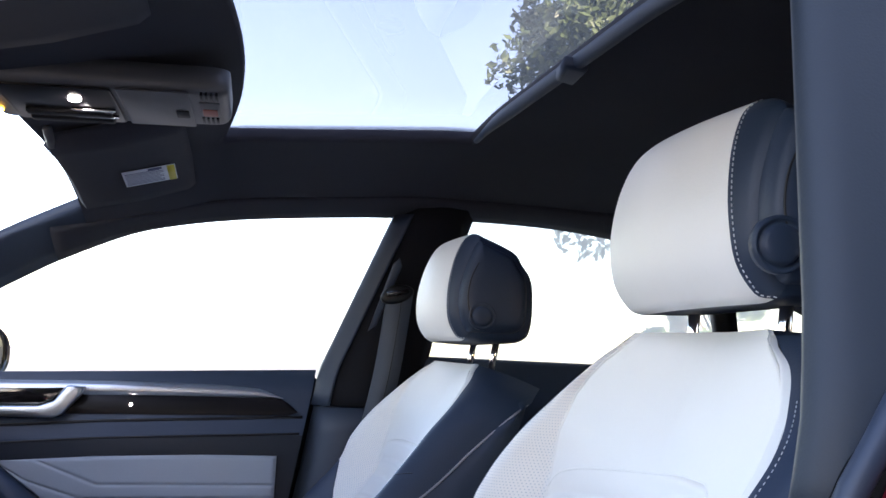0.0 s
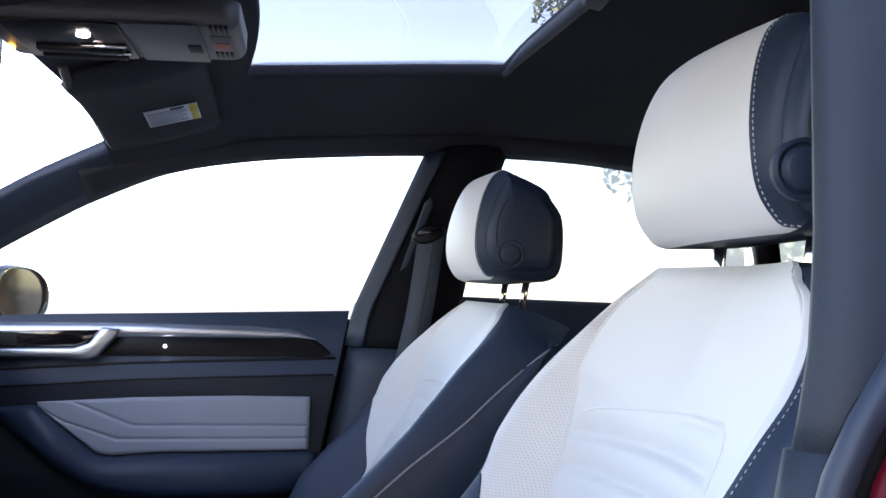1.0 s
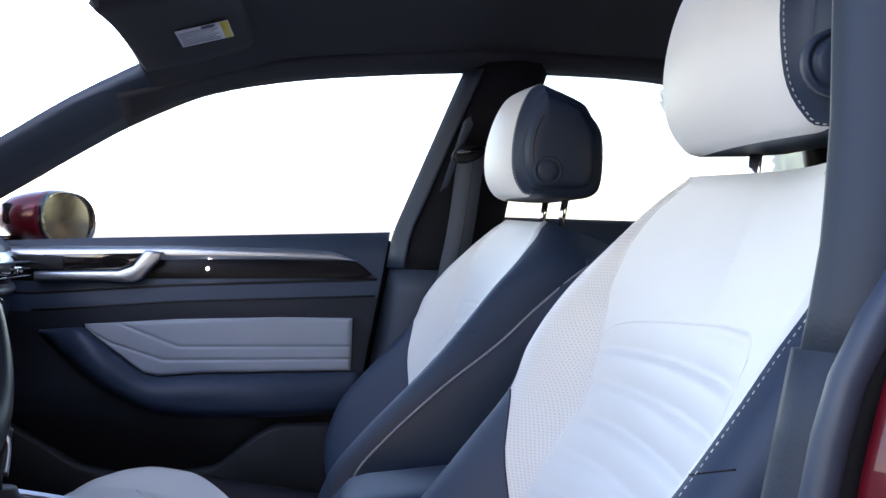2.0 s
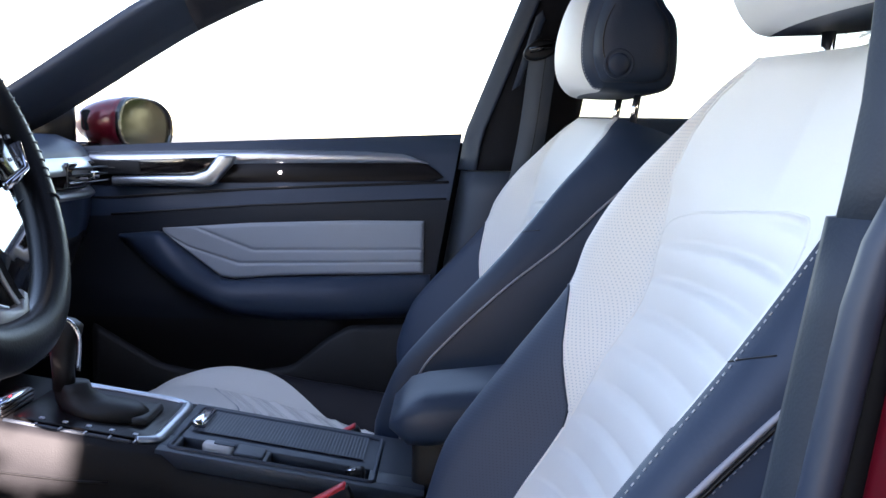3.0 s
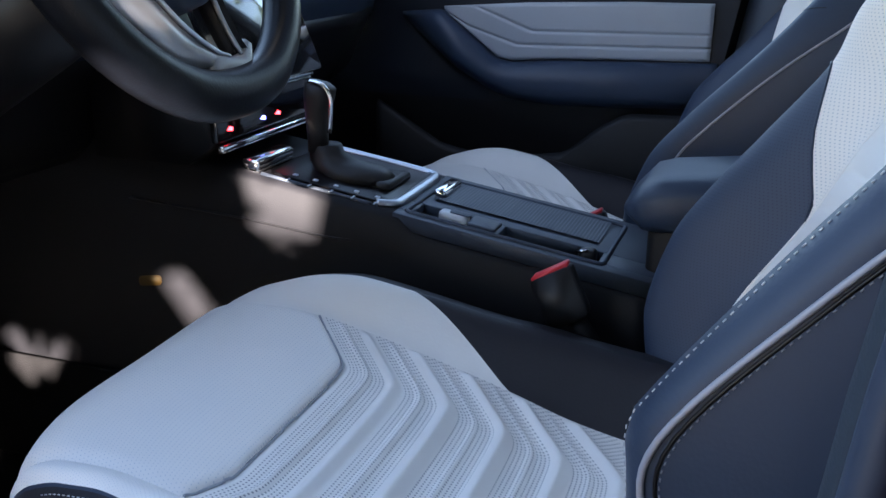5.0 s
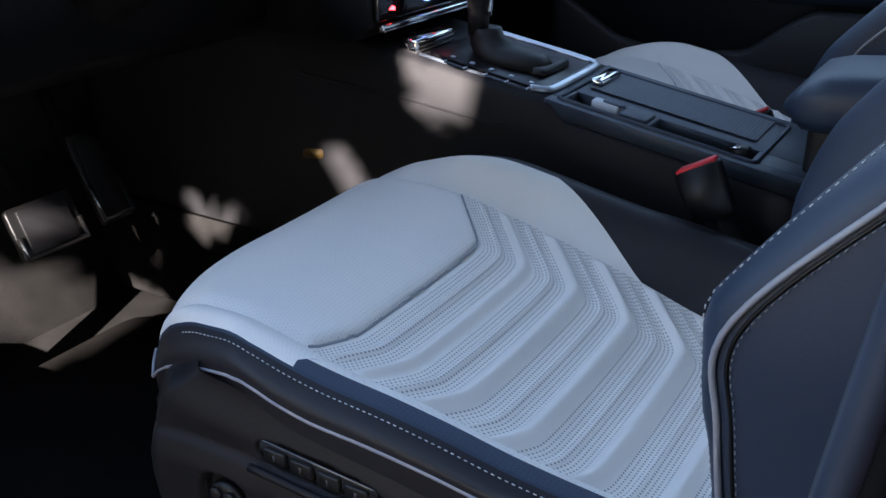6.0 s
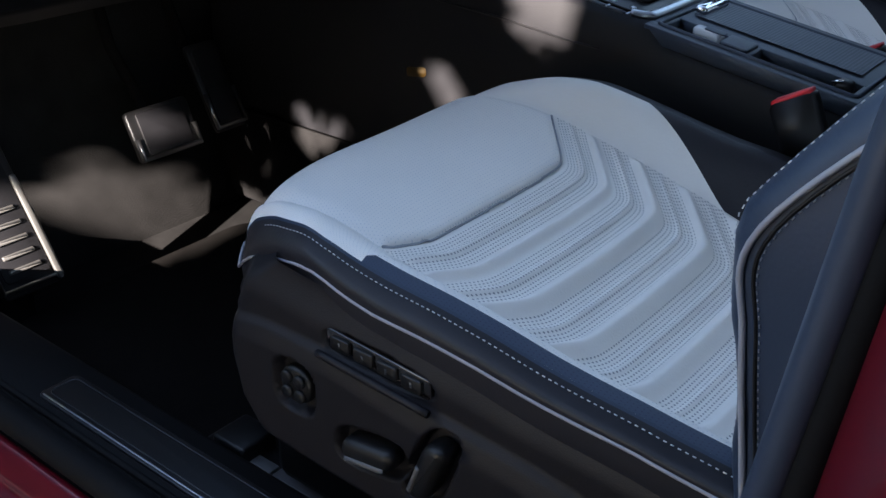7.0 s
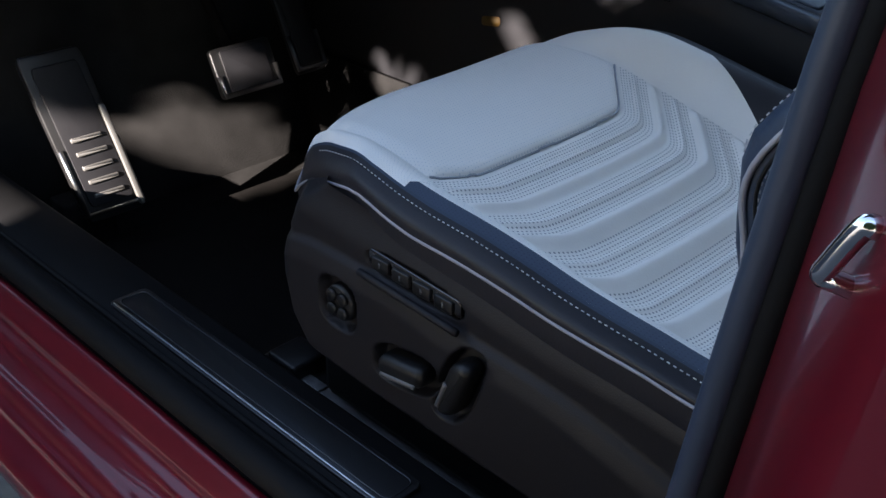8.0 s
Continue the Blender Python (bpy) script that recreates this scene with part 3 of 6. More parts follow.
def back_pt(a, z, side):
    """The backrest's surface: a runs from the middle (0) over the insert's edge (1), the ridge (2), the piping (3) and the side (4) to the back's middle (5)."""
    f, b, wr, ww, wi = back_front(z), back_bolster(z), back_ridge(z), back_wide(z), back_insert(z)
    if side > 0 and FORM["recess"]:  # the insert widens towards the cushion
        wi = min(wi + 0.034 * smooth01((0.80 - z) / 0.20), wr - 0.010)
    if side < 0:  # the outboard top corner is rounder
        cut = glide(z, [0.90, 0.94, 0.97, 1.0, 1.02, 1.035, 1.042], [0.0, -0.006, -0.014, -0.015, -0.012, -0.002, 0.014]) + 0.018 * FORM["recess"] * smooth01((0.985 - z) / 0.16)
        wr, ww = wr - cut, ww - cut + glide(z, [0.96, 0.98, 1.0, 1.02, 1.035, 1.042], [0.0, 0.004, 0.016, 0.034, 0.046, 0.050])
        wi = min(wi, wr - 0.012)
    rear = f + tab(z, [0.54, 0.7, 0.9, 1.0, 1.042], [0.10, 0.12, 0.10, 0.085, 0.045])
    if a <= 1:
        y, x = a * wi, f + 0.010 * (1 - a * a)
    elif a <= 2:
        t = a - 1
        y, x = wi + (wr - wi) * t, f - b * math.sin(t * math.pi / 2) ** 1.15 + 0.004 * math.cos(t * math.pi) ** 2
    elif a <= 3:
        t = (a - 2) * math.pi / 2
        y, x = wr + (ww - 0.006 - wr) * math.sin(t), f - b + 0.004 + (pipe_back(z) - 0.004) * (1 - math.cos(t))
    elif a <= 4:
        t = a - 3
        y, x = ww - 0.006 + 0.006 * math.sin(t * math.pi), f - b + pipe_back(z) + (rear - 0.02 - f + b - pipe_back(z)) * t
    else:
        t = (a - 4) * math.pi / 2
        y, x = (ww - 0.006) * math.cos(t), rear - 0.02 + 0.02 * math.sin(t) ** 0.5
    x += shoulder(a, z, side)
    if FORM["recess"]:
        x += tab(z, [0.70, 0.80, 0.90, 1.0], [0.0, 0.002, 0.006, 0.008])
        z += tab(z, [0.70, 0.85, 1.0, 1.042], [0.0, 0.005, 0.010, 0.011]) + (0.005 if side > 0 or a <= 1 else max(0.0, 0.005 - 0.005 * (a - 1))) * smooth01((z - 0.98) / 0.06)
    elif side < 0:  # the passenger seat's shoulder is round
        z -= 0.024 * min(1.0, max(0.0, (a - 1.5) / 1.5)) ** 2.6 * smooth01((z - 0.96) / 0.08)
    return Vector((x, SEAT_Y + side * y, z))


def arch_z(a):
    """The seam over the pleated insert, from its outboard end to its inboard end."""
    if FORM["recess"]:
        return glide(a, [-1.0, -0.57, -0.54, -0.48, -0.3, 0.0, 0.4, 0.7, 0.9, 0.97, 1.0], [0.926, 0.926, 0.936, 0.941, 0.9415, 0.938, 0.933, 0.928, 0.921, 0.914, 0.906])
    return 0.912 - 0.016 * a**4


def pleat_end(z):
    """The pleated insert's outboard edge."""
    return glide(z, [0.54, 0.70, 0.86, 0.90, 1.0], [-1.0, -1.0, -0.62, -0.57, -0.57]) if FORM["recess"] else -1.0


def rib_back(z, a):
    """Cross pleats of the lower insert."""
    p = ((0.934 - 0.008 * a * a - z) / 0.030) % 1.0
    return 0.0044 - 0.0085 * p**2.2 * (1.0 if p < 0.84 else (1 - p) / 0.16)


def back_split(t):
    """Height at which the bolster changes from light to dark, from the insert's edge (0) to the ridge (1)."""
    return 0.735 + 0.12 * math.sin(t * math.pi / 2)


def build_seat():
    seat = thing("driver_seat", (0.2, SEAT_Y, 0.30), "white perforated leather car seat with navy leather sides", "car seat", "front seats")
    ztop = 1.042
    # backrest
    back = part("backrest", lathe_grid(lambda a, z: back_pt(abs(a), z, 1 if a >= 0 else -1), span(-5, -4, 8) + span(-4, -3, 5)[1:], span(0.50, ztop, 40)), leather_dark, seat, "navy leather backrest shell")
    part("backrest_side", lathe_grid(lambda a, z: back_pt(a, z, 1), span(3, 4, 5) + span(4, 5, 8)[1:], span(0.50, ztop, 40)), leather_dark, seat)
    bm = bmesh.new()
    loop = [bm.verts.new(back_pt(abs(a), ztop, 1 if a >= 0 else -1)) for a in span(-5, 5, 60)[:-1]]
    bm.faces.new(loop)
    part("backrest_top", bm, leather_dark, seat)
    part("upper_panel", lathe_grid(lambda a, v: back_pt(abs(a), arch_z(a) + (ztop - arch_z(a)) * v, 1 if a >= 0 else -1), span(-1, 1, 60), span(0, 1, 30)), leather_white, seat, "smooth white leather upper backrest")
    edge = pleat_end(0.93)

    def low(u, v):
        z = 0.52 + (arch_z(edge + (1 - edge) * u) - 0.0012 - 0.52) * v
        a = pleat_end(z) + (1 - pleat_end(z)) * u
        p = back_pt(abs(a), z, 1 if a >= 0 else -1)
        p.x += (0.0045 - rib_back(z, abs(a))) * (1 - abs(2 * u - 1) ** 10) * min(1.0, (1 - v) * 60)
        return p

    part("ribbed_insert", lathe_grid(low, span(0, 1, 44), span(0, 1, 150), lambda u, v: (u * 0.38, v * 0.39)), leather_white, seat, "white leather insert with cross pleats")
    if edge > -1:
        part("outer_panel", lathe_grid(lambda u, v: back_pt(1 - u * (1 + pleat_end(0.52 + 0.406 * v)), 0.52 + 0.406 * v, -1), span(0, 1, 12), span(0, 1, 60)), leather_white, seat)
        part("outer_seam", tube([back_pt(-pleat_end(z), z, -1) + Vector((0.0006, 0, 0)) for z in span(0.70, 0.926, 40)], 0.0013, 6), leather_white, seat)
    part("insert_seam", tube([back_pt(abs(a), arch_z(a), 1 if a >= 0 else -1) + Vector((0.0008, 0, -0.0006)) for a in span(edge, 1, 60)], 0.0016, 6), leather_white, seat)
    for side in (-1, 1):
        def upper(t, v):
            z0 = back_split(t)
            return back_pt(1 + t, z0 + (ztop - z0) * v, side)

        def lower(t, v):
            z0 = back_split(t)
            return back_pt(1 + t, 0.50 + (z0 - 0.50) * v, side)

        part("bolster_upper", lathe_grid(upper, span(0, 1, 14), span(0, 1, 70), lambda t, v: (t * math.hypot(0.05, back_bolster(back_split(t) + (ztop - back_split(t)) * v)), back_split(t) + (ztop - back_split(t)) * v), side > 0), leather_white if side < 0 and FORM["recess"] else leather_perf, seat, "white leather bolster")
        part("bolster_lower", lathe_grid(lower, span(0, 1, 10), span(0, 1, 30), lambda t, v: (t * math.hypot(0.055, back_bolster(0.50 + (back_split(t) - 0.50) * v)), 0.50 + (back_split(t) - 0.50) * v), side > 0), leather_darkperf, seat, "navy perforated leather bolster")
        part("bolster_edge", lathe_grid(lambda a, z: back_pt(a, z, side), span(2, 3, 8), span(0.50, ztop, 40), None, side > 0), leather_dark, seat)
        if side > 0:
            part("bolster_seam", tube([back_pt(1 + t, back_split(t), side) + Vector((-0.0006, 0, 0)) for t in span(0, 1, 10)], 0.0012, 5), leather_dark, seat)
        part("edge_seam", tube([back_pt(2 + t, back_split(1) + 0.030 + 0.014 * t, side) for t in span(0, 0.5, 10)], 0.0005, 5), plastic_black, seat)
        part("insert_edge_seam", tube([back_pt(1, z, side) + Vector((0.0004, 0, 0)) for z in span(0.52, 1.03, 40)], 0.0014, 5), leather_white, seat)
        if side < 0 and FORM["recess"]:
            part("stitching", stitches([back_pt(tab(z, [0.80, 0.90], [2.20, 2.10]), z, side) + Vector((-0.0003, side * 0.0004, 0)) for z in span(0.56, 1.0, 60)]), thread, seat, "white contrast stitching")
        pipe = curve_through([back_pt(3.12, 1.012, side), back_pt(3.02, 0.98, side), back_pt(3.0, 0.93, side), back_pt(3.0, 0.88, side), back_pt(3.0, 0.82, side), back_pt(3.0, 0.75, side), back_pt(3.0, 0.70, side), back_pt(3.02, 0.62, side), back_pt(3.05, 0.54, side)], 60)
        part("piping", tube([p + Vector((0, side * 0.001, 0)) for p in pipe], lambda f: (0.0017 if FORM["recess"] else 0.0015) * min(1, 0.25 + f * 8), 8), piping_mat, seat, "light grey piping")
        if FORM["recess"]:
            part("side_seam", tube([p + Vector((0.0062, side * 0.0004, 0.001)) for p in pipe[2:]], 0.0011, 6), plastic_black, seat)
            part("side_stitching", stitches([p + Vector((0.0082, side * 0.0018, 0.001)) for p in pipe[2:]], 0.0018, 0.0024, 0.0004), dull_thread, seat, "grey stitching beside the piping")
    # head restraint
    build_headrest(seat)
    # cushion
    build_cushion(seat)
    return seat


HEAD_MOVE = (0.009, 0.0135)
HEAD_PROFILE = [(0.530, 1.055), (0.508, 1.060), (0.492, 1.083), (0.487, 1.12), (0.492, 1.160), (0.503, 1.192), (0.517, 1.207), (0.540, 1.211), (0.598, 1.194), (0.616, 1.176), (0.634, 1.150), (0.640, 1.090), (0.628, 1.066), (0.590, 1.058)]


def head_pt(s, q):
    """s: across, -1 to 1; q: round the profile, 0 at the bottom's front."""
    ring = curve_through([(x, 0, z) for x, z in HEAD_PROFILE + HEAD_PROFILE[:1]], 56)
    p = ring[int(round(q)) % 56]
    e = max(0.0, abs(s) - 0.80) / 0.20
    k = 1 - 0.16 * (1 - math.sqrt(max(0.0, 1 - e * e)))
    c = Vector((0.545, 0, 1.135))
    p = c + (p - c) * k
    if FORM["recess"]:
        p.z = 1.134 + (p.z - 1.135) * 0.92
    p.x += (0.026 * s * s + 0.002) * smooth01((0.56 - p.x) / 0.06)
    return Vector((p.x + HEAD_MOVE[0], SEAT_Y + s * 0.131, p.z + HEAD_MOVE[1]))


def head_seam(q):
    """How far across the face's seam lies, drawn in towards the top."""
    return 0.89 - 0.10 * smooth01((q - 10) / 14) + 0.03 * smooth01((4 - q) / 4)


def build_headrest(seat):
    ss = span(-1, -0.78, 8) + span(-0.78, 0.78, 14)[1:] + span(0.78, 1, 8)[1:]
    head = part("headrest", lathe_grid(lambda q, s: head_pt(s, q), span(27, 56, 29), ss), leather_dark, seat, "navy leather headrest")
    part("face", lathe_grid(lambda q, s: head_pt(s * head_seam(q), q), span(0, 27, 27), span(-1, 1, 30)), leather_white, head, "white leather headrest face")
    core = Vector((0.569, SEAT_Y, 1.1455))
    for side in (-1, 1):
        part("cheek", lathe_grid(lambda q, s: head_pt((head_seam(q) + (1 - head_seam(q)) * s) * side, q), span(0, 27, 27), span(0, 1, 8), None, side < 0), leather_dark, head)
        bm = bmesh.new()
        rings = []
        for k, d in ((1.0, 0.0), (0.985, 0.004), (0.96, 0.0075), (0.92, 0.011), (0.87, 0.0138), (0.80, 0.0160), (0.6, 0.0185), (0.3, 0.0195)):
            rings.append([bm.verts.new(core + (head_pt(side, q) - core) * k + Vector((0, side * (d + (1 - k) * 0.131), 0))) for q in range(56)])
        for a, b in zip(rings, rings[1:]):
            for q in range(56):
                bm.faces.new((a[q], a[(q + 1) % 56], b[(q + 1) % 56], b[q]))
        bm.faces.new(rings[-1])
        bmesh.ops.recalc_face_normals(bm, faces=bm.faces[:])
        part("side_panel", bm, leather_dark, head)
        part("side_seam", tube([core + (head_pt(side, q) - core) * (0.72 - 0.10 * smooth01((q - 14) / 10)) + Vector((0, side * (0.0170 + 0.28 * 0.131 + 0.10 * 0.131 * smooth01((q - 14) / 10)), 0)) for q in range(2, 25)], 0.0010, 5), plastic_black, head)
        part("stitching", stitches([head_pt(side * (head_seam(q) + 0.022), q) + Vector((-0.0004, side * 0.0004, 0)) for q in range(0, 28)], 0.0022, 0.0020, 0.0005), thread, head, "white contrast stitching")
        part("post", tube([(0.582, SEAT_Y + side * 0.078, 1.030), (0.583, SEAT_Y + side * 0.078, 1.06), (0.586, SEAT_Y + side * 0.078, 1.095)], 0.0052, 12), chrome, head, "chrome headrest post")
    y = SEAT_Y - 0.1485
    part("release_button", loft([[(0.540 + r * math.cos(w), y - d, 1.110 + r * math.sin(w)) for w in span(0, 2 * math.pi, 24)[:-1]] for r, d in ((0.0195, -0.006), (0.0195, 0.002), (0.0165, 0.002), (0.0160, 0.000), (0.0140, 0.000), (0.0135, 0.0035), (0.011, 0.0048), (0.004, 0.0052))]), leather_dark, head, "round dark release button")


# cushion, by the distance from its middle
def cush_z(x):
    return glide(x, [-0.135, -0.128, -0.11, -0.08, -0.04, 0.0, 0.05, 0.14, 0.19, 0.24, 0.30, 0.36], [0.566, 0.588, 0.607, 0.616, 0.617, 0.613, 0.603, 0.580, 0.565, 0.549, 0.537, 0.532])


def cush_bolster(x):
    return glide(x, [-0.135, -0.09, -0.04, 0.02, 0.08, 0.15, 0.23, 0.31, 0.36], [-0.002, 0.006, 0.019, 0.031, 0.035, 0.040, 0.053, 0.057, 0.05])


def cush_outer(x):
    return glide(x, [-0.135, -0.09, -0.04, 0.0, 0.05, 0.10, 0.15, 0.20, 0.25, 0.30, 0.36], [0.0, 0.010, 0.020, 0.024, 0.030, 0.038, 0.048, 0.057, 0.065, 0.070, 0.070])


def cush_ridge(x):
    return glide(x, [-0.135, -0.11, -0.08, -0.03, 0.05, 0.2, 0.36], [0.168, 0.180, 0.187, 0.193, 0.197, 0.200, 0.202])


def knee(d):
    s = abs(d + 0.010) - 0.098
    return -(0.46 if d > -0.01 else 0.24) * (s + math.sqrt(s * s + 0.00008))


def cush_pt(a, x, side):
    wi, wr = min(0.152, cush_ridge(x) - 0.02), cush_ridge(x)
    rise = cush_bolster(x) if side > 0 else cush_outer(x)
    if a <= 1:
        y, z = a * wi, cush_z(x) - 0.006 * (1 - a * a)
    elif a <= 2:
        t = a - 1
        y, z = wi + (wr - wi) * t, cush_z(x) + rise * math.sin(t * math.pi / 2) ** 1.3
    else:
        t = a - 2
        y, z = wr + 0.030 * math.sin(min(1, t) * math.pi / 2), cush_z(x) + rise - tab(x, [0.1, 0.3], [0.014, 0.0075]) * t**1.35 - 0.012 * smooth01((0.0 - x) / 0.12) * t
    if side < 0:  # the outboard edge keeps its height towards the front
        z += min(1.0, max(0.0, a - 1)) * glide(x, [-0.135, -0.11, -0.06, 0.0], [0.010, 0.009, 0.004, 0.0])
        z += min(1.0, max(0.0, (a - 2) / 1.3)) * glide(x, [-0.135, -0.12, -0.10, -0.07, -0.03], [0.034, 0.018, 0.012, 0.007, 0.0])
    # the front's corners draw back in a round
    front = (4.6 * abs(y) ** 2.5 if side < 0 else 9.0 * abs(y) ** 4) * smooth01((0.14 - x) / 0.275)
    return Vector((x + front, SEAT_Y + side * y, z))


PAD_END = 0.053


def cush_wave(d, x):
    """Embossed chevron bands of the cushion's insert."""
    s = x - knee(d) - PAD_END
    if s < 0:
        return 0.005 * math.sqrt(max(0.0, 1 - max(0.0, 1 + s / 0.010) ** 2)) - 0.001
    h = -0.0022 + 0.0012 * smooth01(s / 0.008)
    for c, w, up in ((0.0972, 0.013, 0.0078), (0.146, 0.013, 0.0078), (0.195, 0.013, 0.0078), (0.244, 0.013, 0.0075), (0.024, 0.007, 0.0030), (0.0484, 0.009, 0.0045), (0.073, 0.007, 0.0030), (0.1216, 0.006, 0.0018), (0.1704, 0.006, 0.0018), (0.2194, 0.006, 0.0018)):
        t = (s - c) / w
        if -1 < t < 1:
            h += up * (0.5 + 0.5 * math.cos(math.pi * t)) * (1.0 if t < 0 else (1 - t) ** 0.6)
    return h


def build_cushion(seat):
    def insert(a, x):
        p = cush_pt(abs(a), x, 1 if a >= 0 else -1)
        d = p.y - SEAT_Y
        p.z += cush_wave(d, x) * smooth01((1 - abs(a)) / 0.08)
        return p

    def pad_uv(a, x):
        return (a * 0.15, x - knee(a * 0.15))

    def edge_x(a, v):  # the pad ends along the chevron seam
        return -0.135 + (PAD_END + knee(a * 0.152) + 0.135) * v

    part("thigh_pad", lathe_grid(lambda a, v: insert(a, edge_x(a, v)), span(-1, 1, 60), span(0, 0.9, 36) + span(0.9, 1, 20)[1:], lambda a, v: (a * 0.15, edge_x(a, v))), leather_pad, seat, "white leather thigh pad")

    def rib_x(a, v):
        e = PAD_END + knee(a * 0.152)
        return e + (0.37 - e) * v

    part("chevron_insert", lathe_grid(lambda a, v: insert(a, rib_x(a, v)), span(-1, 1, 64), span(0, 1, 330), lambda a, v: (a * 0.152, rib_x(a, v) - knee(a * 0.152) - PAD_END)), leather_rib, seat, "white leather insert embossed with perforated chevrons")
    part("pad_seam", tube([insert(a, edge_x(a, 1)) + Vector((0.0010, 0, 0.0004)) for a in span(-0.99, 0.99, 90)], 0.0012, 6), greyed_leather, seat, "grey seam behind the thigh pad")
    for side in (-1, 1):
        def split(t):
            return 0.150 - 0.080 * min(t, 1.1) if side < 0 else 0.182 - 0.108 * t

        def fore(t, v):
            return cush_pt(1 + t, -0.135 + (split(t) + 0.135) * v, side)

        def aft(t, v):
            return cush_pt(1 + t, split(t) + (0.37 - split(t)) * v, side)

        part("cushion_bolster", lathe_grid(fore, span(0, 1.24 if side < 0 else 1, 14), span(0, 1, 40), lambda t, v: (t * 0.06, v * 0.26), side < 0), leather_pad if side < 0 else leather_white, seat, "white perforated leather cushion bolster")
        if side < 0:
            part("bolster_strip", lathe_grid(aft, span(0, 1.0, 8), span(0, 1, 30), lambda t, v: (t * 0.05, v * 0.25), True), leather_pad, seat, "white perforated leather strip beside the insert")
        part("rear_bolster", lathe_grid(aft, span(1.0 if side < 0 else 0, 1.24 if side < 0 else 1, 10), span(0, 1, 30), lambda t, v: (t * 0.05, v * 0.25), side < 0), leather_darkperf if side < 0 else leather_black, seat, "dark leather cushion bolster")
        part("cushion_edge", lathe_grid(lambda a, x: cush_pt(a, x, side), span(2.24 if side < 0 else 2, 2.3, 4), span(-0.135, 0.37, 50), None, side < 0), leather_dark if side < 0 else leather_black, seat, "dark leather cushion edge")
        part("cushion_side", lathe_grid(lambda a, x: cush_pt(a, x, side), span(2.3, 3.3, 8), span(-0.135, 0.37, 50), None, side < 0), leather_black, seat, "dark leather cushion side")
        if side < 0:
            part("stitching", stitches([cush_pt(2.42, x, side) + Vector((0, side * 0.0006, 0.0005)) for x in span(-0.10, 0.37, 60)]), thread, seat, "white contrast stitching")
        low = cush_pt(3.3, -0.135, side).z
        ahead = [cush_pt(a, -0.135, side) for a in span(2.0, 3.25, 24)]
        ahead = [Vector((p.x - 0.003 + 10.2 * (p.z - low) ** 2 * (1 if p.z > low else 0), p.y, low)) for p in ahead]
        part("piping", tube(ahead + [cush_pt(3.3, x, side) for x in span(-0.132, 0.37, 50)], 0.0012, 8), piping_mat, seat, "light grey piping")
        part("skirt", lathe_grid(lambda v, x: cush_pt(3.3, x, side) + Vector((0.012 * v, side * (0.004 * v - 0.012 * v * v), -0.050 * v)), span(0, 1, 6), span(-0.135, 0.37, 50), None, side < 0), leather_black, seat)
    part("cushion_front", lathe_grid(lambda a, v: cush_pt(abs(a), -0.135, 1 if a >= 0 else -1) + Vector((0.05 * v * v, 0, -0.07 * v)), span(-3, 3, 40), span(0, 1, 8), None, True), leather_dark, seat)


def crease_z(x):
    return glide(x, [-0.04, -0.026, 0.017, 0.075, 0.15, 0.242, 0.305, 0.42], [0.555, 0.562, 0.569, 0.569, 0.562, 0.555, 0.543, 0.515])


# pockets of the switches: middle, half sizes, slants
SWITCH_AT = (0.008, 0.002)
POCKETS = [(cx + SWITCH_AT[0], cz + SWITCH_AT[1], hw, hh, tilt, lean) for cx, cz, hw, hh, tilt, lean in ((0.0355, 0.530, 0.0205, 0.0215, 0.0, 0.0), (0.107, 0.508, 0.032, 0.0170, 0.16, 0.0), (0.1585, 0.5205, 0.0165, 0.033, 0.0, 0.35), (0.107, 0.5755, 0.047, 0.0085, -0.06, 0.0))]


def pocket(x, z):
    deep = 0.0
    for cx, cz, hw, hh, tilt, lean in POCKETS:
        dx, dz = (x - cx - lean * (z - cz)) / hw, (z - cz - tilt * (x - cx)) / hh
        q = (abs(dx) ** 3 + abs(dz) ** 3) ** (1 / 3)
        deep = max(deep, 0.0105 * smooth01((1.03 - q) / 0.10))
    return deep


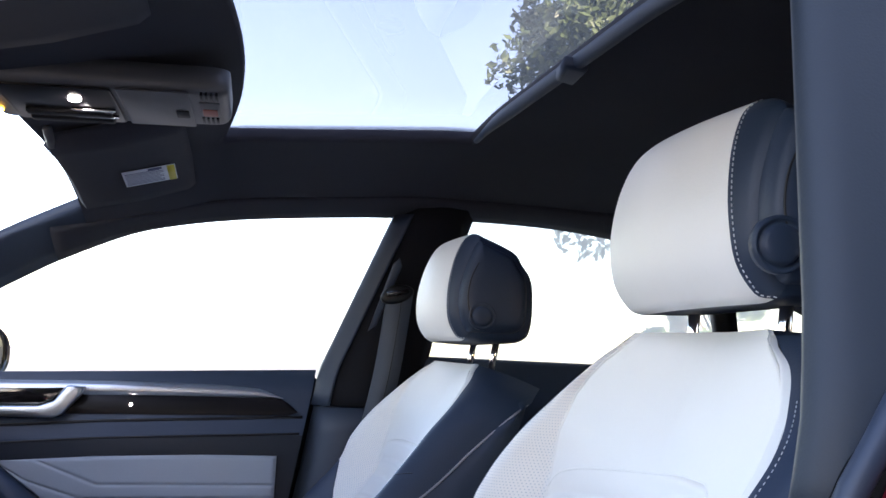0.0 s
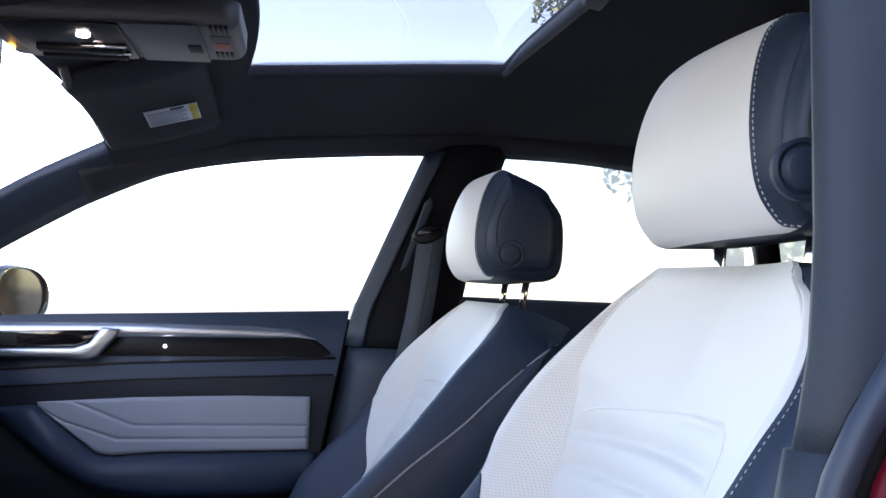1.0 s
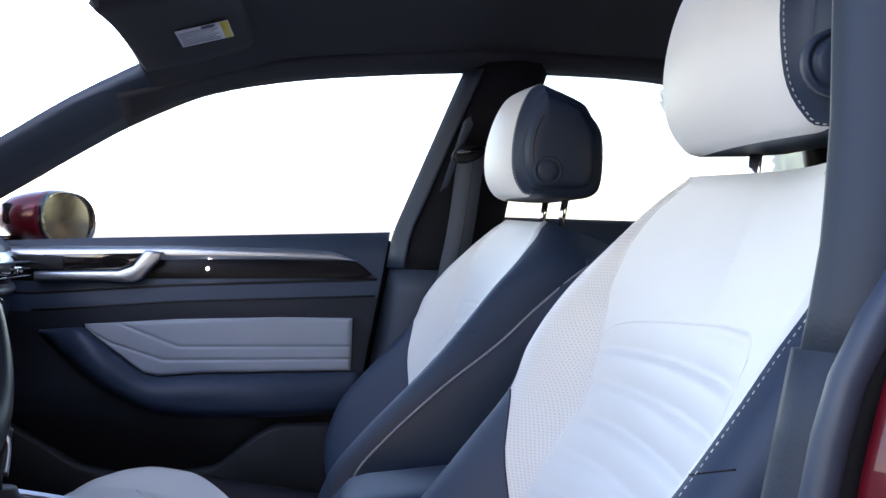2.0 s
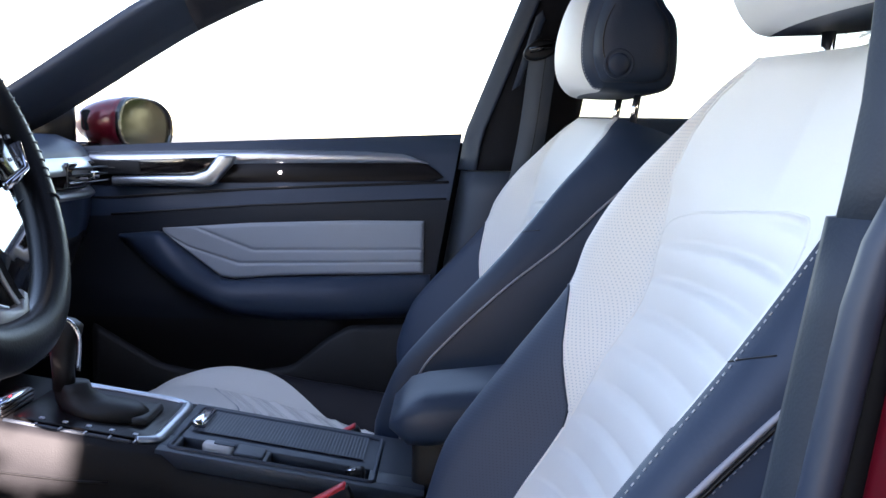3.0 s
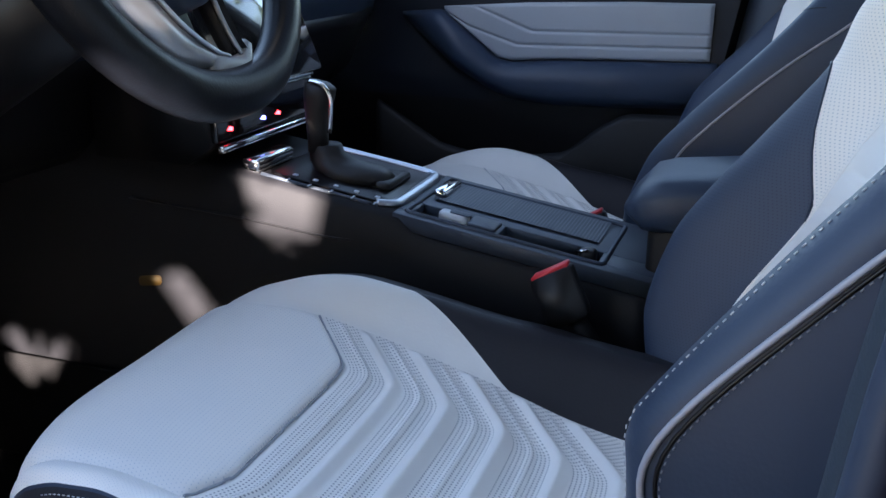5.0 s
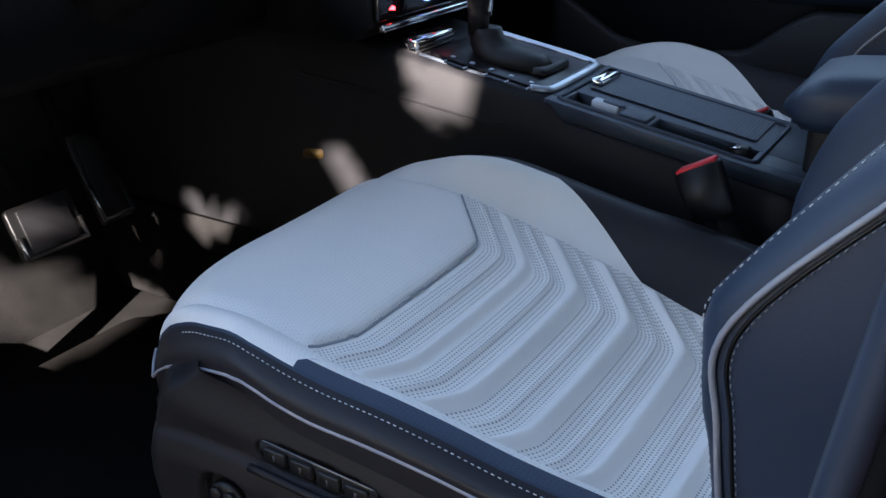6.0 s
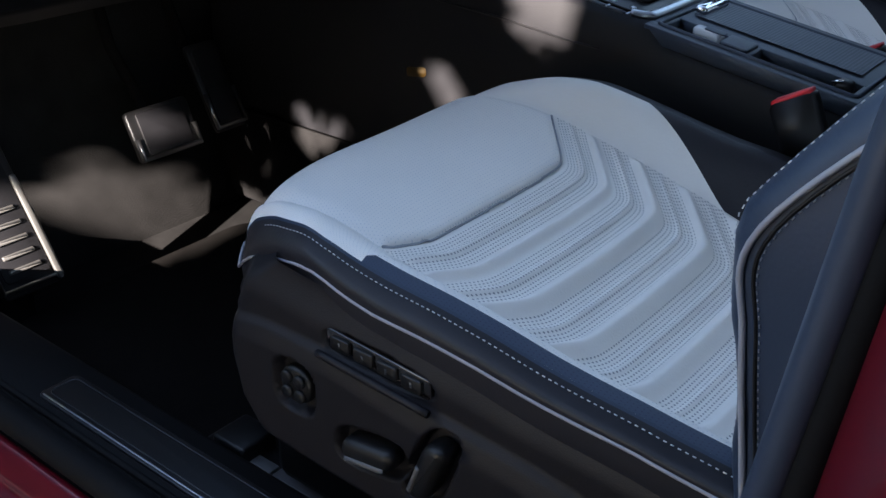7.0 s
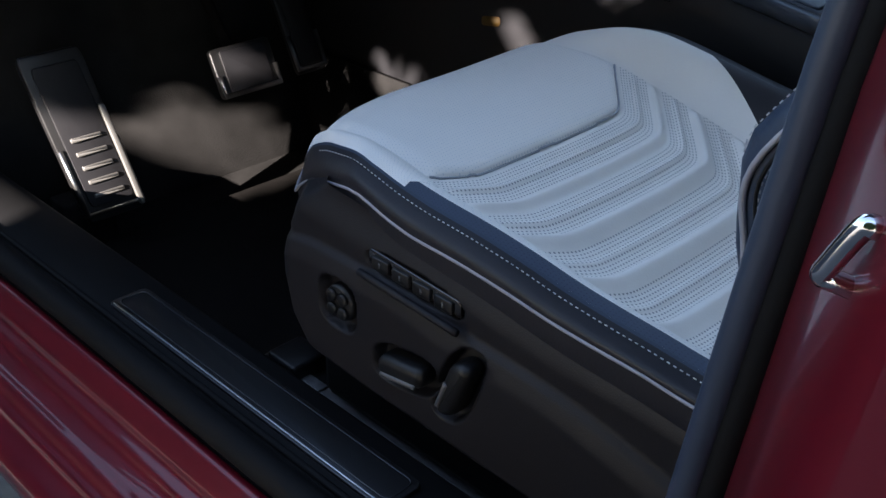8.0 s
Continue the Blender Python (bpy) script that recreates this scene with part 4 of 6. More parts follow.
def build_seat_base(seat, side):
    """The plastic side cover of the seat's base: an upper band, a crease and a raised lower field."""
    y = SEAT_Y + side * 0.234

    def pt(u, v):
        x0 = tab(v, [0, 0.12, 0.3, 0.55, 0.75, 0.9, 1.0], [-0.004, -0.026, -0.039, -0.039, -0.032, -0.012, 0.016])
        x = x0 + (0.42 - x0) * u
        q = cush_pt(3.3, x, side)
        bottom = tab(x, [-0.03, 0.02, 0.065, 0.2, 0.42], [0.462, 0.458, 0.455, 0.452, 0.448])
        z = q.z - 0.0005 + (bottom - q.z + 0.0005) * v
        below = crease_z(x) - z
        out = 0.0035 * smooth01(below / 0.008 + 0.5) + 0.0045 * smooth01((below + 0.004) / 0.022)
        out -= 0.0085 * (1 - smooth01(v / 0.2))
        roll = 0.020 * (1 - smooth01((x - x0) / 0.026)) ** 1.5 + 0.022 * smooth01((v - 0.86) / 0.14) ** 1.4
        return Vector((x, y + side * (out - roll - pocket(x, z)), z))

    part("base_cover", lathe_grid(pt, span(0, 0.5, 130) + span(0.5, 1, 24)[1:], span(0, 1, 110), None, side < 0), cover_plastic, seat, "dark grained plastic seat base cover")
    part("base_frame", box(-0.02, 0.40, SEAT_Y - 0.21, SEAT_Y + 0.21, 0.40, 0.52, 0.01), plastic_black, seat)
    for yy in (-0.19, 0.19):
        part("seat_rail", box(-0.12, 0.42, SEAT_Y + yy - 0.022, SEAT_Y + yy + 0.022, 0.345, 0.385, 0.006), plastic_black, seat, "black seat rail")
        for xx in (-0.08, 0.36):
            part("rail_foot", box(xx - 0.02, xx + 0.02, SEAT_Y + yy - 0.02, SEAT_Y + yy + 0.02, 0.30, 0.402, 0.004), plastic_black, seat)


driver_seat = build_seat()
build_seat_base(driver_seat, -1)
for x0, x1 in ((-0.105, -0.036), (-0.033, 0.40)):
    part("rail_strip", box(x0, x1, -0.588, -0.576, 0.384, 0.3875, 0.001), satin_grey, driver_seat, "grey metal strip of the seat rail")
tagged(driver_seat, label="white perforated leather driver seat, navy sides, power switches on its base")

# the passenger seat: set further forward and lower, its backrest leaning further back
FORM["recess"] = 0.0
passenger_seat = build_seat()
FORM["recess"] = 1.0
passenger_seat.name = "passenger_seat"
tagged(passenger_seat, label="white perforated leather passenger seat with navy leather sides, slid forward")
ACROSS = 0.78
recline = Matrix.Translation((0.36, 0, 0.56)) @ Matrix.Rotation(radians(5.0), 4, "Y") @ Matrix.Translation((-0.36, 0, -0.56))
back_move = Matrix.Translation((-0.075, ACROSS, 0.002)) @ recline
head_move = back_move @ Matrix.Translation((-0.021, 0.0, 0.0025))
post_move = back_move @ Matrix.Translation((0.003, 0.0, -0.004))
cushion_move = Matrix.Translation((-0.075, ACROSS, -0.036))
for ob in passenger_seat.children_recursive:
    kind = ob.name.split(".")[0]
    if kind == "release_button":
        ob.data.transform(head_move @ Matrix.Translation((0.027, 0.0, -0.0045)))
    elif kind == "headrest" or ob.parent.name.startswith("headrest"):
        ob.data.transform(head_move if kind not in ("guide", "post") else post_move)
    elif kind.startswith(("cushion", "thigh", "chevron", "pad_seam", "rear_bolster", "bolster_strip", "skirt")):
        ob.data.transform(cushion_move)
    elif kind in ("stitching", "piping"):
        ob.data.transform(cushion_move if ob.data.vertices[0].co.z < 0.66 and max(v.co.z for v in ob.data.vertices) < 0.70 else back_move)
    else:
        ob.data.transform(back_move)
for yy in (-0.19, 0.19):
    part("seat_rail", box(-0.21, 0.35, SEAT_Y + ACROSS + yy - 0.022, SEAT_Y + ACROSS + yy + 0.022, 0.30, 0.36, 0.006), plastic_black, passenger_seat, "black seat rail")
part("base_frame", box(-0.10, 0.32, SEAT_Y + ACROSS - 0.20, SEAT_Y + ACROSS + 0.20, 0.36, 0.50, 0.01), plastic_black, passenger_seat)


def seat_controls(seat):
    """Knob, switch bar and two toggles on the driver's seat base."""
    y = SEAT_Y - 0.241

    def flat(a, b, d):
        return (a, y - d, b)

    def sunk(a, b, d):
        return (a, y + 0.0075 - d, b)

    def blob(cx, cz, r, n=20, sx=1.0):
        return [(cx + sx * r * math.cos(w), cz + r * math.sin(w)) for w in span(0, 2 * math.pi, n + 1)[:-1]]

    knob = part("lumbar_knob", slab(blob(0.0355, 0.530, 0.0150, 24), sunk, 0.0075, 0.003), plastic_black, seat, "black four-way lumbar knob in a round recess")
    for k in range(4):
        w = radians(45 + 90 * k)
        part("grip", slab(blob(0.0355 + 0.0085 * math.cos(w), 0.530 + 0.0085 * math.sin(w), 0.0052, 12), lambda a, b, d: (a, y - d, b), 0.003, 0.0014), plastic_black, knob)
    slope = -0.06
    bar = part("memory_switch_panel", slab([(a, b + slope * (a - 0.107)) for a, b in rounded(0.062, 0.152, 0.5675, 0.5835, 0.004)], lambda a, b, d: (a, y + 0.0105 - d, b), 0.0036, 0.0008), gloss_black, seat, "glossy black memory switch panel")
    for k in range(4):
        x = 0.076 + 0.0205 * k
        z = 0.5755 + slope * (x - 0.107)
        part("memory_key", slab(rounded(x - 0.0085, x + 0.0085, z - 0.005, z + 0.005, 0.002), lambda a, b, d: (a, y + 0.0068 - d, b), 0.0022, 0.001), plastic_black, bar)
        part("key_mark", slab([(x - 0.0008, z - 0.002), (x + 0.0008, z - 0.002), (x + 0.0008, z + 0.002), (x - 0.0008, z + 0.002)], lambda a, b, d: (a, y + 0.0045 - d, b), 0.0004, 0), satin_grey, bar)
    part("panel_lip", tube([(x, y - 0.0005, 0.5655 + slope * (x - 0.107)) for x in span(0.060, 0.156, 12)], 0.0028, 8), cover_plastic, bar)
    slide = part("slide_switch", slab([(a, b + 0.16 * (a - 0.107)) for a, b in rounded(0.084, 0.130, 0.499, 0.517, 0.008)], sunk, 0.0155, 0.006, 4), plastic_black, seat, "black seat slide switch in a recess")
    part("switch_edge", tube([(x, y - 0.0072, 0.5020 + 0.16 * (x - 0.107)) for x in span(0.090, 0.124, 8)], 0.0022, 8), satin_grey, slide)
    lever = part("recline_switch", slab([(a + 0.35 * (b - 0.520), b) for a, b in rounded(0.149, 0.168, 0.496, 0.545, 0.009)], sunk, 0.0165, 0.006, 4), plastic_black, seat, "black backrest recline switch in a recess")
    part("switch_edge", tube([(0.153 + 0.35 * (z - 0.520), y - 0.0080, z) for z in span(0.503, 0.525, 8)], 0.0022, 8), satin_grey, lever)


seat_controls(driver_seat)
for ob in driver_seat.children_recursive:
    if ob.name.split(".")[0] in ("lumbar_knob", "grip", "memory_switch_panel", "memory_key", "key_mark", "panel_lip", "slide_switch", "switch_edge", "recline_switch"):
        ob.data.transform(Matrix.Translation((SWITCH_AT[0], 0.0, SWITCH_AT[1])))

# ---- passenger door ----
def door_y(z):
    return tab(z, [0.34, 0.55, 0.66, 0.70, 0.78, 0.86, 0.90, 0.93, 0.965, 0.99, 1.002], [0.73, 0.715, 0.705, 0.70, 0.712, 0.715, 0.722, 0.728, 0.735, 0.748, 0.762])


def door_end(z):
    """The door's rear edge."""
    return tab(z, [0.34, 0.53, 0.75, 1.0], [0.252, 0.262, 0.279, 0.322])


def belt(x):
    return tab(x, [-0.6, -0.37, -0.22, 0.06, 0.328], [0.955, 0.966, 0.975, 0.988, 1.001])


def panel_grid(z0, z1, nz, x0=-0.62, out=0.0):
    """A stretch of the door's inner panel between two heights (functions of x or numbers)."""
    lo = z0 if callable(z0) else (lambda x: z0)
    hi = z1 if callable(z1) else (lambda x: z1)

    def fn(u, v):
        x = x0 + (0.33 - x0) * u
        z = lo(x) + (hi(x) - lo(x)) * v
        x = x0 + (door_end(z) - x0) * u
        return Vector((x, door_y(z) - out, z))

    return lathe_grid(fn, span(0, 1, 40), span(0, 1, nz))


def crease(x):
    return tab(x, [-0.30, -0.05, 0.30], [0.848, 0.868, 0.886])


door = thing("door_1", (0.0, 0.78, 0.34), "closed passenger door with white leather insert and aluminium trim", "car door", kind="structure")


def trim_top(x):
    return tab(x, [-0.37, -0.02, 0.15, 0.222, 0.264], [0.957, 0.967, 0.967, 0.963, 0.9475])


def trim_mid(x):
    return tab(x, [-0.37, -0.02, 0.12, 0.264, 0.291], [0.930, 0.943, 0.946, 0.947, 0.924])


def trim_low(x):
    return tab(x, [-0.37, -0.09, 0.275, 0.291], [0.897, 0.908, 0.917, 0.9235])


part("door_card", panel_grid(lambda x: crease(x) - 0.003, belt, 18), leather_dark, door, "dark blue-grey padded upper door card")
# below the crease the card's colour is darkened for shade
part("middle_card", panel_grid(0.665, lambda x: crease(x) - 0.003, 18), material("shaded_door_leather", (0.0095, 0.0125, 0.0195), 0.5, 0, 0.35, 420, 0.12, spec=0.3), door, "padded middle door card with shade in its near-black colour")
part("lower_card", panel_grid(0.34, 0.665, 12), plastic_black, door, "black plastic lower door card")
part("door_shell", slab([(-0.62, 0.30), (0.22, 0.30), (0.24, 0.75), (0.28, 0.96), (-0.62, 0.93)], lambda a, b, d: (a, 0.775 + d, b), 0.06, 0.01), red_paint, door, "red painted door skin")


def ribbon(lo, hi, x0, x1, out, n=40, m=5, lift=0.006):
    def fn(u, v):
        x = x0 + (x1 - x0) * u
        z = lo(x) + (hi(x) - lo(x)) * v
        return Vector((x, door_y(z) - out - lift * math.sin(math.pi * v) ** 0.6, z))

    return lathe_grid(fn, span(0, 1, n), span(0, 1, m))


part("silver_trim", ribbon(trim_mid, trim_top, -0.37, 0.264, 0.003), brushed, door, "brushed aluminium trim strip")
part("gloss_trim", ribbon(trim_low, trim_mid, -0.37, 0.291, 0.003, lift=0.003), trim_black, door, "gloss black trim strip")
# a small glowing white dot set on the gloss strip
part("trim_dot", loft([[(-0.0 + r * math.cos(w), door_y(0.927) - d, 0.927 + r * math.sin(w)) for w in span(0, 2 * math.pi, 12)[:-1]] for r, d in ((0.0026, 0.004), (0.0022, 0.007), (0.001, 0.0075))]), white_glow, door, "small glowing white dot on the gloss trim")
# pull handle
handle = part("door_handle", slab([(-0.293, 0.900), (-0.125, 0.901), (-0.112, 0.906), (-0.083, 0.940), (-0.078, 0.955), (-0.105, 0.957), (-0.125, 0.930), (-0.150, 0.921), (-0.293, 0.916)], lambda a, b, d: (a, 0.722 - d, b), 0.026, 0.005, 3), brushed, door, "brushed aluminium pull handle")
part("handle_recess", slab([(-0.285, 0.917), (-0.152, 0.922), (-0.130, 0.931), (-0.112, 0.952), (-0.28, 0.945)], lambda a, b, d: (a, 0.716 - d, b), 0.004, 0.001), gloss_black, door)
part("speaker_grille", slab(rounded(-0.36, -0.245, 0.918, 0.944, 0.004), lambda a, b, d: (a, 0.722 - d, b), 0.012, 0.003), plastic_dark, door, "dark tweeter grille")
part("grille_slot", slab(rounded(-0.33, -0.29, 0.930, 0.932, 0.0008), lambda a, b, d: (a, 0.7095 - d, b), 0.0008, 0), satin_grey, door)


part("card_seam", tube([(x, door_y(crease(x)) + 0.0005, crease(x)) for x in span(-0.30, 0.296, 40)], 0.0022, 6), plastic_black, door)
part("upper_seam", tube([(x, door_y(crease(x) + 0.029) + 0.001, crease(x) + 0.029) for x in span(-0.34, 0.300, 40)], 0.003, 6), plastic_black, door)

# insert: chevrons embossed in pale leather


def ins_top(x):
    return tab(x, [-0.208, -0.05, 0.13, 0.26], [0.826, 0.838, 0.8455, 0.847])


def ins_low(x):
    return tab(x, [-0.208, -0.105, -0.080, 0.0, 0.26], [0.822, 0.742, 0.737, 0.744, 0.753])


def ins_pt(u, v):
    e = 0.006
    x = -0.206 + 0.464 * u
    z = ins_low(x) + (ins_top(x) - ins_low(x)) * v
    rim = min(u / 0.03, (1 - u) / 0.02, v / 0.08, (1 - v) / 0.08, 1)
    groove = 0.0
    for base in (0.772, 0.790):
        line = base + tab(x, [-0.21, -0.15, -0.045, 0.26], [0.075, 0.040, 0.0, 0.006]) if base > 0.78 else base + tab(x, [-0.21, -0.16, -0.07, 0.26], [0.05, 0.022, -0.006, 0.002])
        groove += 0.0030 * math.exp(-(((z - line) / 0.0022) ** 2))
    return Vector((x, 0.706 - 0.006 * math.sqrt(max(0, 1 - (1 - rim) ** 2)) + groove, z))


# white leather with the door's shade put into its grey colour
part("leather_insert", lathe_grid(ins_pt, span(0, 1, 120), span(0, 1, 60)), greyed_leather, door, "white leather insert with embossed chevrons, greyed for shade")


# armrest below the insert
def arm_out(x):
    return 0.048 * smooth01((x + 0.30) / 0.14) * (1 - 0.55 * smooth01((x - 0.10) / 0.17))


rings = []
for x in span(-0.285, 0.270, 48):
    low = tab(x, [-0.285, -0.174, -0.11, -0.074, 0.0, 0.231, 0.27], [0.80, 0.722, 0.687, 0.675, 0.668, 0.674, 0.69])
    top = min(ins_low(max(x, -0.208)), tab(x, [-0.285, -0.208], [0.815, 0.822])) - 0.002
    o = arm_out(x)
    rings.append([(x, 0.716, low + 0.004), (x, 0.716 - o * 0.75, low + 0.001), (x, 0.712 - o, low + 0.012 + 0.1 * (top - low)), (x, 0.711 - o, low + 0.55 * (top - low)), (x, 0.709 - o * 0.8, top - 0.006), (x, 0.707 - o * 0.35, top), (x, 0.716, top + 0.001)])
part("armrest", loft(rings), leather_dark, door, "dark padded door armrest")
rings = []
for x in span(-0.32, 0.25, 40):
    top = tab(x, [-0.32, -0.20, -0.10, 0.03, 0.09, 0.13, 0.25], [0.66, 0.590, 0.570, 0.590, 0.640, 0.664, 0.668])
    rings.append([(x, 0.722, 0.42), (x, 0.675, 0.43), (x, 0.662, 0.50), (x, 0.664, top - 0.012), (x, 0.672, top), (x, 0.684, top - 0.004), (x, 0.720, top - 0.06)])
part("door_pocket", loft(rings), plastic_dark, door, "dark plastic door pocket")

shell_piece("door_gap_seal", loft([[(tab(z, [0.34, 0.75, 1.0], [0.235, 0.262, 0.305]), 0.765, z), (tab(z, [0.34, 0.75, 1.0], [0.275, 0.302, 0.345]), 0.765, z), (tab(z, [0.34, 0.75, 1.0], [0.275, 0.302, 0.345]), 0.80, z), (tab(z, [0.34, 0.75, 1.0], [0.235, 0.262, 0.305]), 0.80, z)] for z in (0.30, 0.53, 0.75, 0.90, 0.985)]), rubber, "black rubber seal in the passenger door gap", "seal")

# exterior mirror on the passenger door
mirror = thing("wing_mirror", (-0.33, 0.90, 0.97), "red painted passenger wing mirror with black base", "wing mirror")


rings = []
for k in span(0, 1, 12):
    x = -0.412 + 0.105 * k
    grow = math.sqrt(max(0.02, 1 - (1 - k) ** 2))
    cy, cz = 0.905 + 0.02 * k, 1.007
    hw, hh = 0.128 * grow, 0.056 * grow
    rings.append([(x + 0.012 * math.cos(w), cy + hw * math.copysign(abs(math.cos(w)) ** 0.75, math.cos(w)), cz + hh * math.copysign(abs(math.sin(w)) ** 0.8, math.sin(w)) - 0.006 * math.cos(w)) for w in span(0, 2 * math.pi, 28)[:-1]])
part("housing", loft(rings), red_paint, mirror, "metallic red mirror housing")


def mface(r, dx):
    return [(-0.307 + 0.016 * math.cos(w) * r + dx, 0.928 + 0.128 * r * math.copysign(abs(math.cos(w)) ** 0.75, math.cos(w)), 1.007 + 0.055 * r * math.copysign(abs(math.sin(w)) ** 0.8, math.sin(w)) - 0.006 * math.cos(w)) for w in span(0, 2 * math.pi, 28)[:-1]]


part("rim", loft([mface(1.0, -0.012), mface(1.01, 0.006), mface(0.93, 0.012), mface(0.90, 0.004)], False), gloss_black, mirror, "gloss black mirror rim")
# tinted nearly black in place of the dark foliage it should reflect
dark_mirror_glass = material("dark_mirror_glass", (0.018, 0.026, 0.020), 0.03, 1.0, 0, 400, 0.0)
bm = bmesh.new()
bm.faces.new([bm.verts.new(p) for p in mface(0.915, 0.005)])
bmesh.ops.recalc_face_normals(bm, faces=bm.faces[:])
part("glass", bm, dark_mirror_glass, mirror, "mirror glass")
part("foot", box(-0.43, -0.36, 0.775, 0.90, 0.955, 0.975, 0.006), gloss_black, mirror)
part("side_slot", slab(rounded(-0.405, -0.385, 0.995, 1.035, 0.008), lambda a, b, d: (a + 0.02, 0.815 - d, b), 0.01, 0.002), plastic_black, mirror)

# seat belt on the passenger pillar
seat_belt = thing("seat_belt", (0.44, 0.66, 0.70), "dark grey passenger seat belt on its pillar anchor", "seat belt")
web = [(0.455, 0.640, 1.14), (0.440, 0.655, 1.00), (0.415, 0.675, 0.86), (0.395, 0.685, 0.70), (0.39, 0.69, 0.50)]
bm = bmesh.new()
line = curve_through(web, 30)
rows = [[bm.verts.new(p + Vector((a, b, 0))) for a, b in ((-0.023, 0.004), (-0.022, -0.0005), (0.022, -0.0095), (0.023, -0.006))] for p in line]
for a, b in zip(rows, rows[1:]):
    for k in range(4):
        bm.faces.new((a[k], a[(k + 1) % 4], b[(k + 1) % 4], b[k]))
part("webbing", bm, belt_web, seat_belt, "dark grey belt webbing")
part("fold_line", tube([p + Vector((0.004, -0.0075, 0)) for p in line], 0.0008, 4), plastic_black, seat_belt)
guide = part("belt_guide", slab([(0.447 + 0.026 * math.cos(w) * (1.25 if math.cos(w) > 0 else 1), 1.141 + 0.017 * math.sin(w) + 0.006 * math.cos(w)) for w in span(0, 2 * math.pi, 20)[:-1]], lambda a, b, d: (a, 0.648 - d, b), 0.020, 0.007, 3), plastic_black, seat_belt, "black belt guide on the pillar")
part("guide_bar", tube([(0.430, 0.624, 1.139), (0.468, 0.622, 1.147)], 0.0045, 10), gloss_black, guide)
part("height_track", slab([(0.405, 1.075), (0.418, 1.085), (0.455, 1.190), (0.450, 1.205), (0.440, 1.195)], lambda a, b, d: (a, side_y(b) - 0.060 - d, b), 0.010, 0.003), plastic_trim, seat_belt, "blue-grey height adjuster cover")

# ---- overhead ----
oc = thing("overhead_console", (0.05, -0.05, 1.30), "dark grey overhead console with lit reading lamp", "overhead console")


def oc_place(a, b, d):
    """a: along the car, b: across it; d hangs down from the headliner."""
    return (a + 0.006, b, 1.312 + 0.03 * a - d)


def oc_out(x0, x1, y0, y1, taper):
    out = []
    for a, b in rounded(x0, x1, y0, y1, 0.02, 5):
        f = (a - x0) / (x1 - x0)
        out.append((a, -0.055 + (b + 0.055) * (1 - taper * f * f)))
    return out


body = part("body", slab(oc_out(-0.10, 0.158, -0.098, 0.070, 0.10), oc_place, 0.028, 0.010, 4), satin_grey, oc, "satin grey console shell")
part("switch_field", slab(rounded(-0.075, 0.040, -0.092, 0.055, 0.006), lambda a, b, d: oc_place(a, b, 0.0285 + d), 0.002, 0.0008), trim_black, oc, "gloss black switch field")
part("reading_lamp", slab([(0.0 + 0.0065 * math.cos(w), -0.052 + 0.0065 * math.sin(w)) for w in span(0, 2 * math.pi, 16)[:-1]], lambda a, b, d: oc_place(a, b, 0.0306 + d), 0.003, 0.001), white_glow, oc, "lit white reading lamp")
for k in range(2):
    part("slider", slab(rounded(-0.060, 0.030, 0.000 + 0.028 * k, 0.016 + 0.028 * k, 0.003), lambda a, b, d: oc_place(a, b, 0.0306 + d), 0.005, 0.002), plastic_dark, oc)
    part("chrome_bar", slab(rounded(-0.010, 0.036, -0.014 + 0.030 * k, -0.010 + 0.030 * k, 0.0012), lambda a, b, d: oc_place(a, b, 0.0310 + d), 0.004, 0.001), chrome, oc)
part("tray_door", slab(rounded(0.045, 0.118, -0.095, 0.058, 0.004), lambda a, b, d: oc_place(a, b, 0.0285 + d), 0.0016, 0.0006), satin_grey, oc, "satin grey glasses tray door")
part("door_latch", slab(rounded(0.100, 0.114, -0.020, 0.010, 0.002), lambda a, b, d: oc_place(a, b, 0.0303 + d), 0.0012, 0.0005), plastic_dark, oc)
for k in range(4):
    x = 0.1285 + 0.0052 * k
    part("vent_slot", slab(rounded(x, x + 0.0030, -0.090, -0.062, 0.0012), lambda a, b, d: oc_place(a, b, 0.026 + d), 0.0035, 0.0003), plastic_black, oc)
    part("vent_slot", slab(rounded(x - 0.002, x + 0.0010, 0.014, 0.040, 0.0012), lambda a, b, d: oc_place(a, b, 0.026 + d), 0.0035, 0.0003), plastic_black, oc)
part("call_button_frame", slab(rounded(0.126, 0.148, -0.056, 0.004, 0.003), lambda a, b, d: oc_place(a, b, 0.026 + d), 0.0035, 0.0008), satin_grey, oc)
part("call_button", slab(rounded(0.129, 0.145, -0.030, 0.0, 0.003), lambda a, b, d: oc_place(a, b, 0.0297 + d), 0.001, 0.0005), material("faded_red_button", (0.35, 0.12, 0.09), 0.5), oc, "faded red call button")
part("warning_panel", slab(rounded(-0.135, -0.098, -0.12, 0.045, 0.01), lambda a, b, d: (a, b, roof_z(a, 0) + 0.02 - d), 0.045, 0.006), satin_grey, oc)
part("warning_light", slab(rounded(-0.094, -0.088, 0.018, 0.030, 0.002), lambda a, b, d: oc_place(a, b, 0.027 + d), 0.003, 0.0005), lamp_amber, oc, "amber airbag warning light")


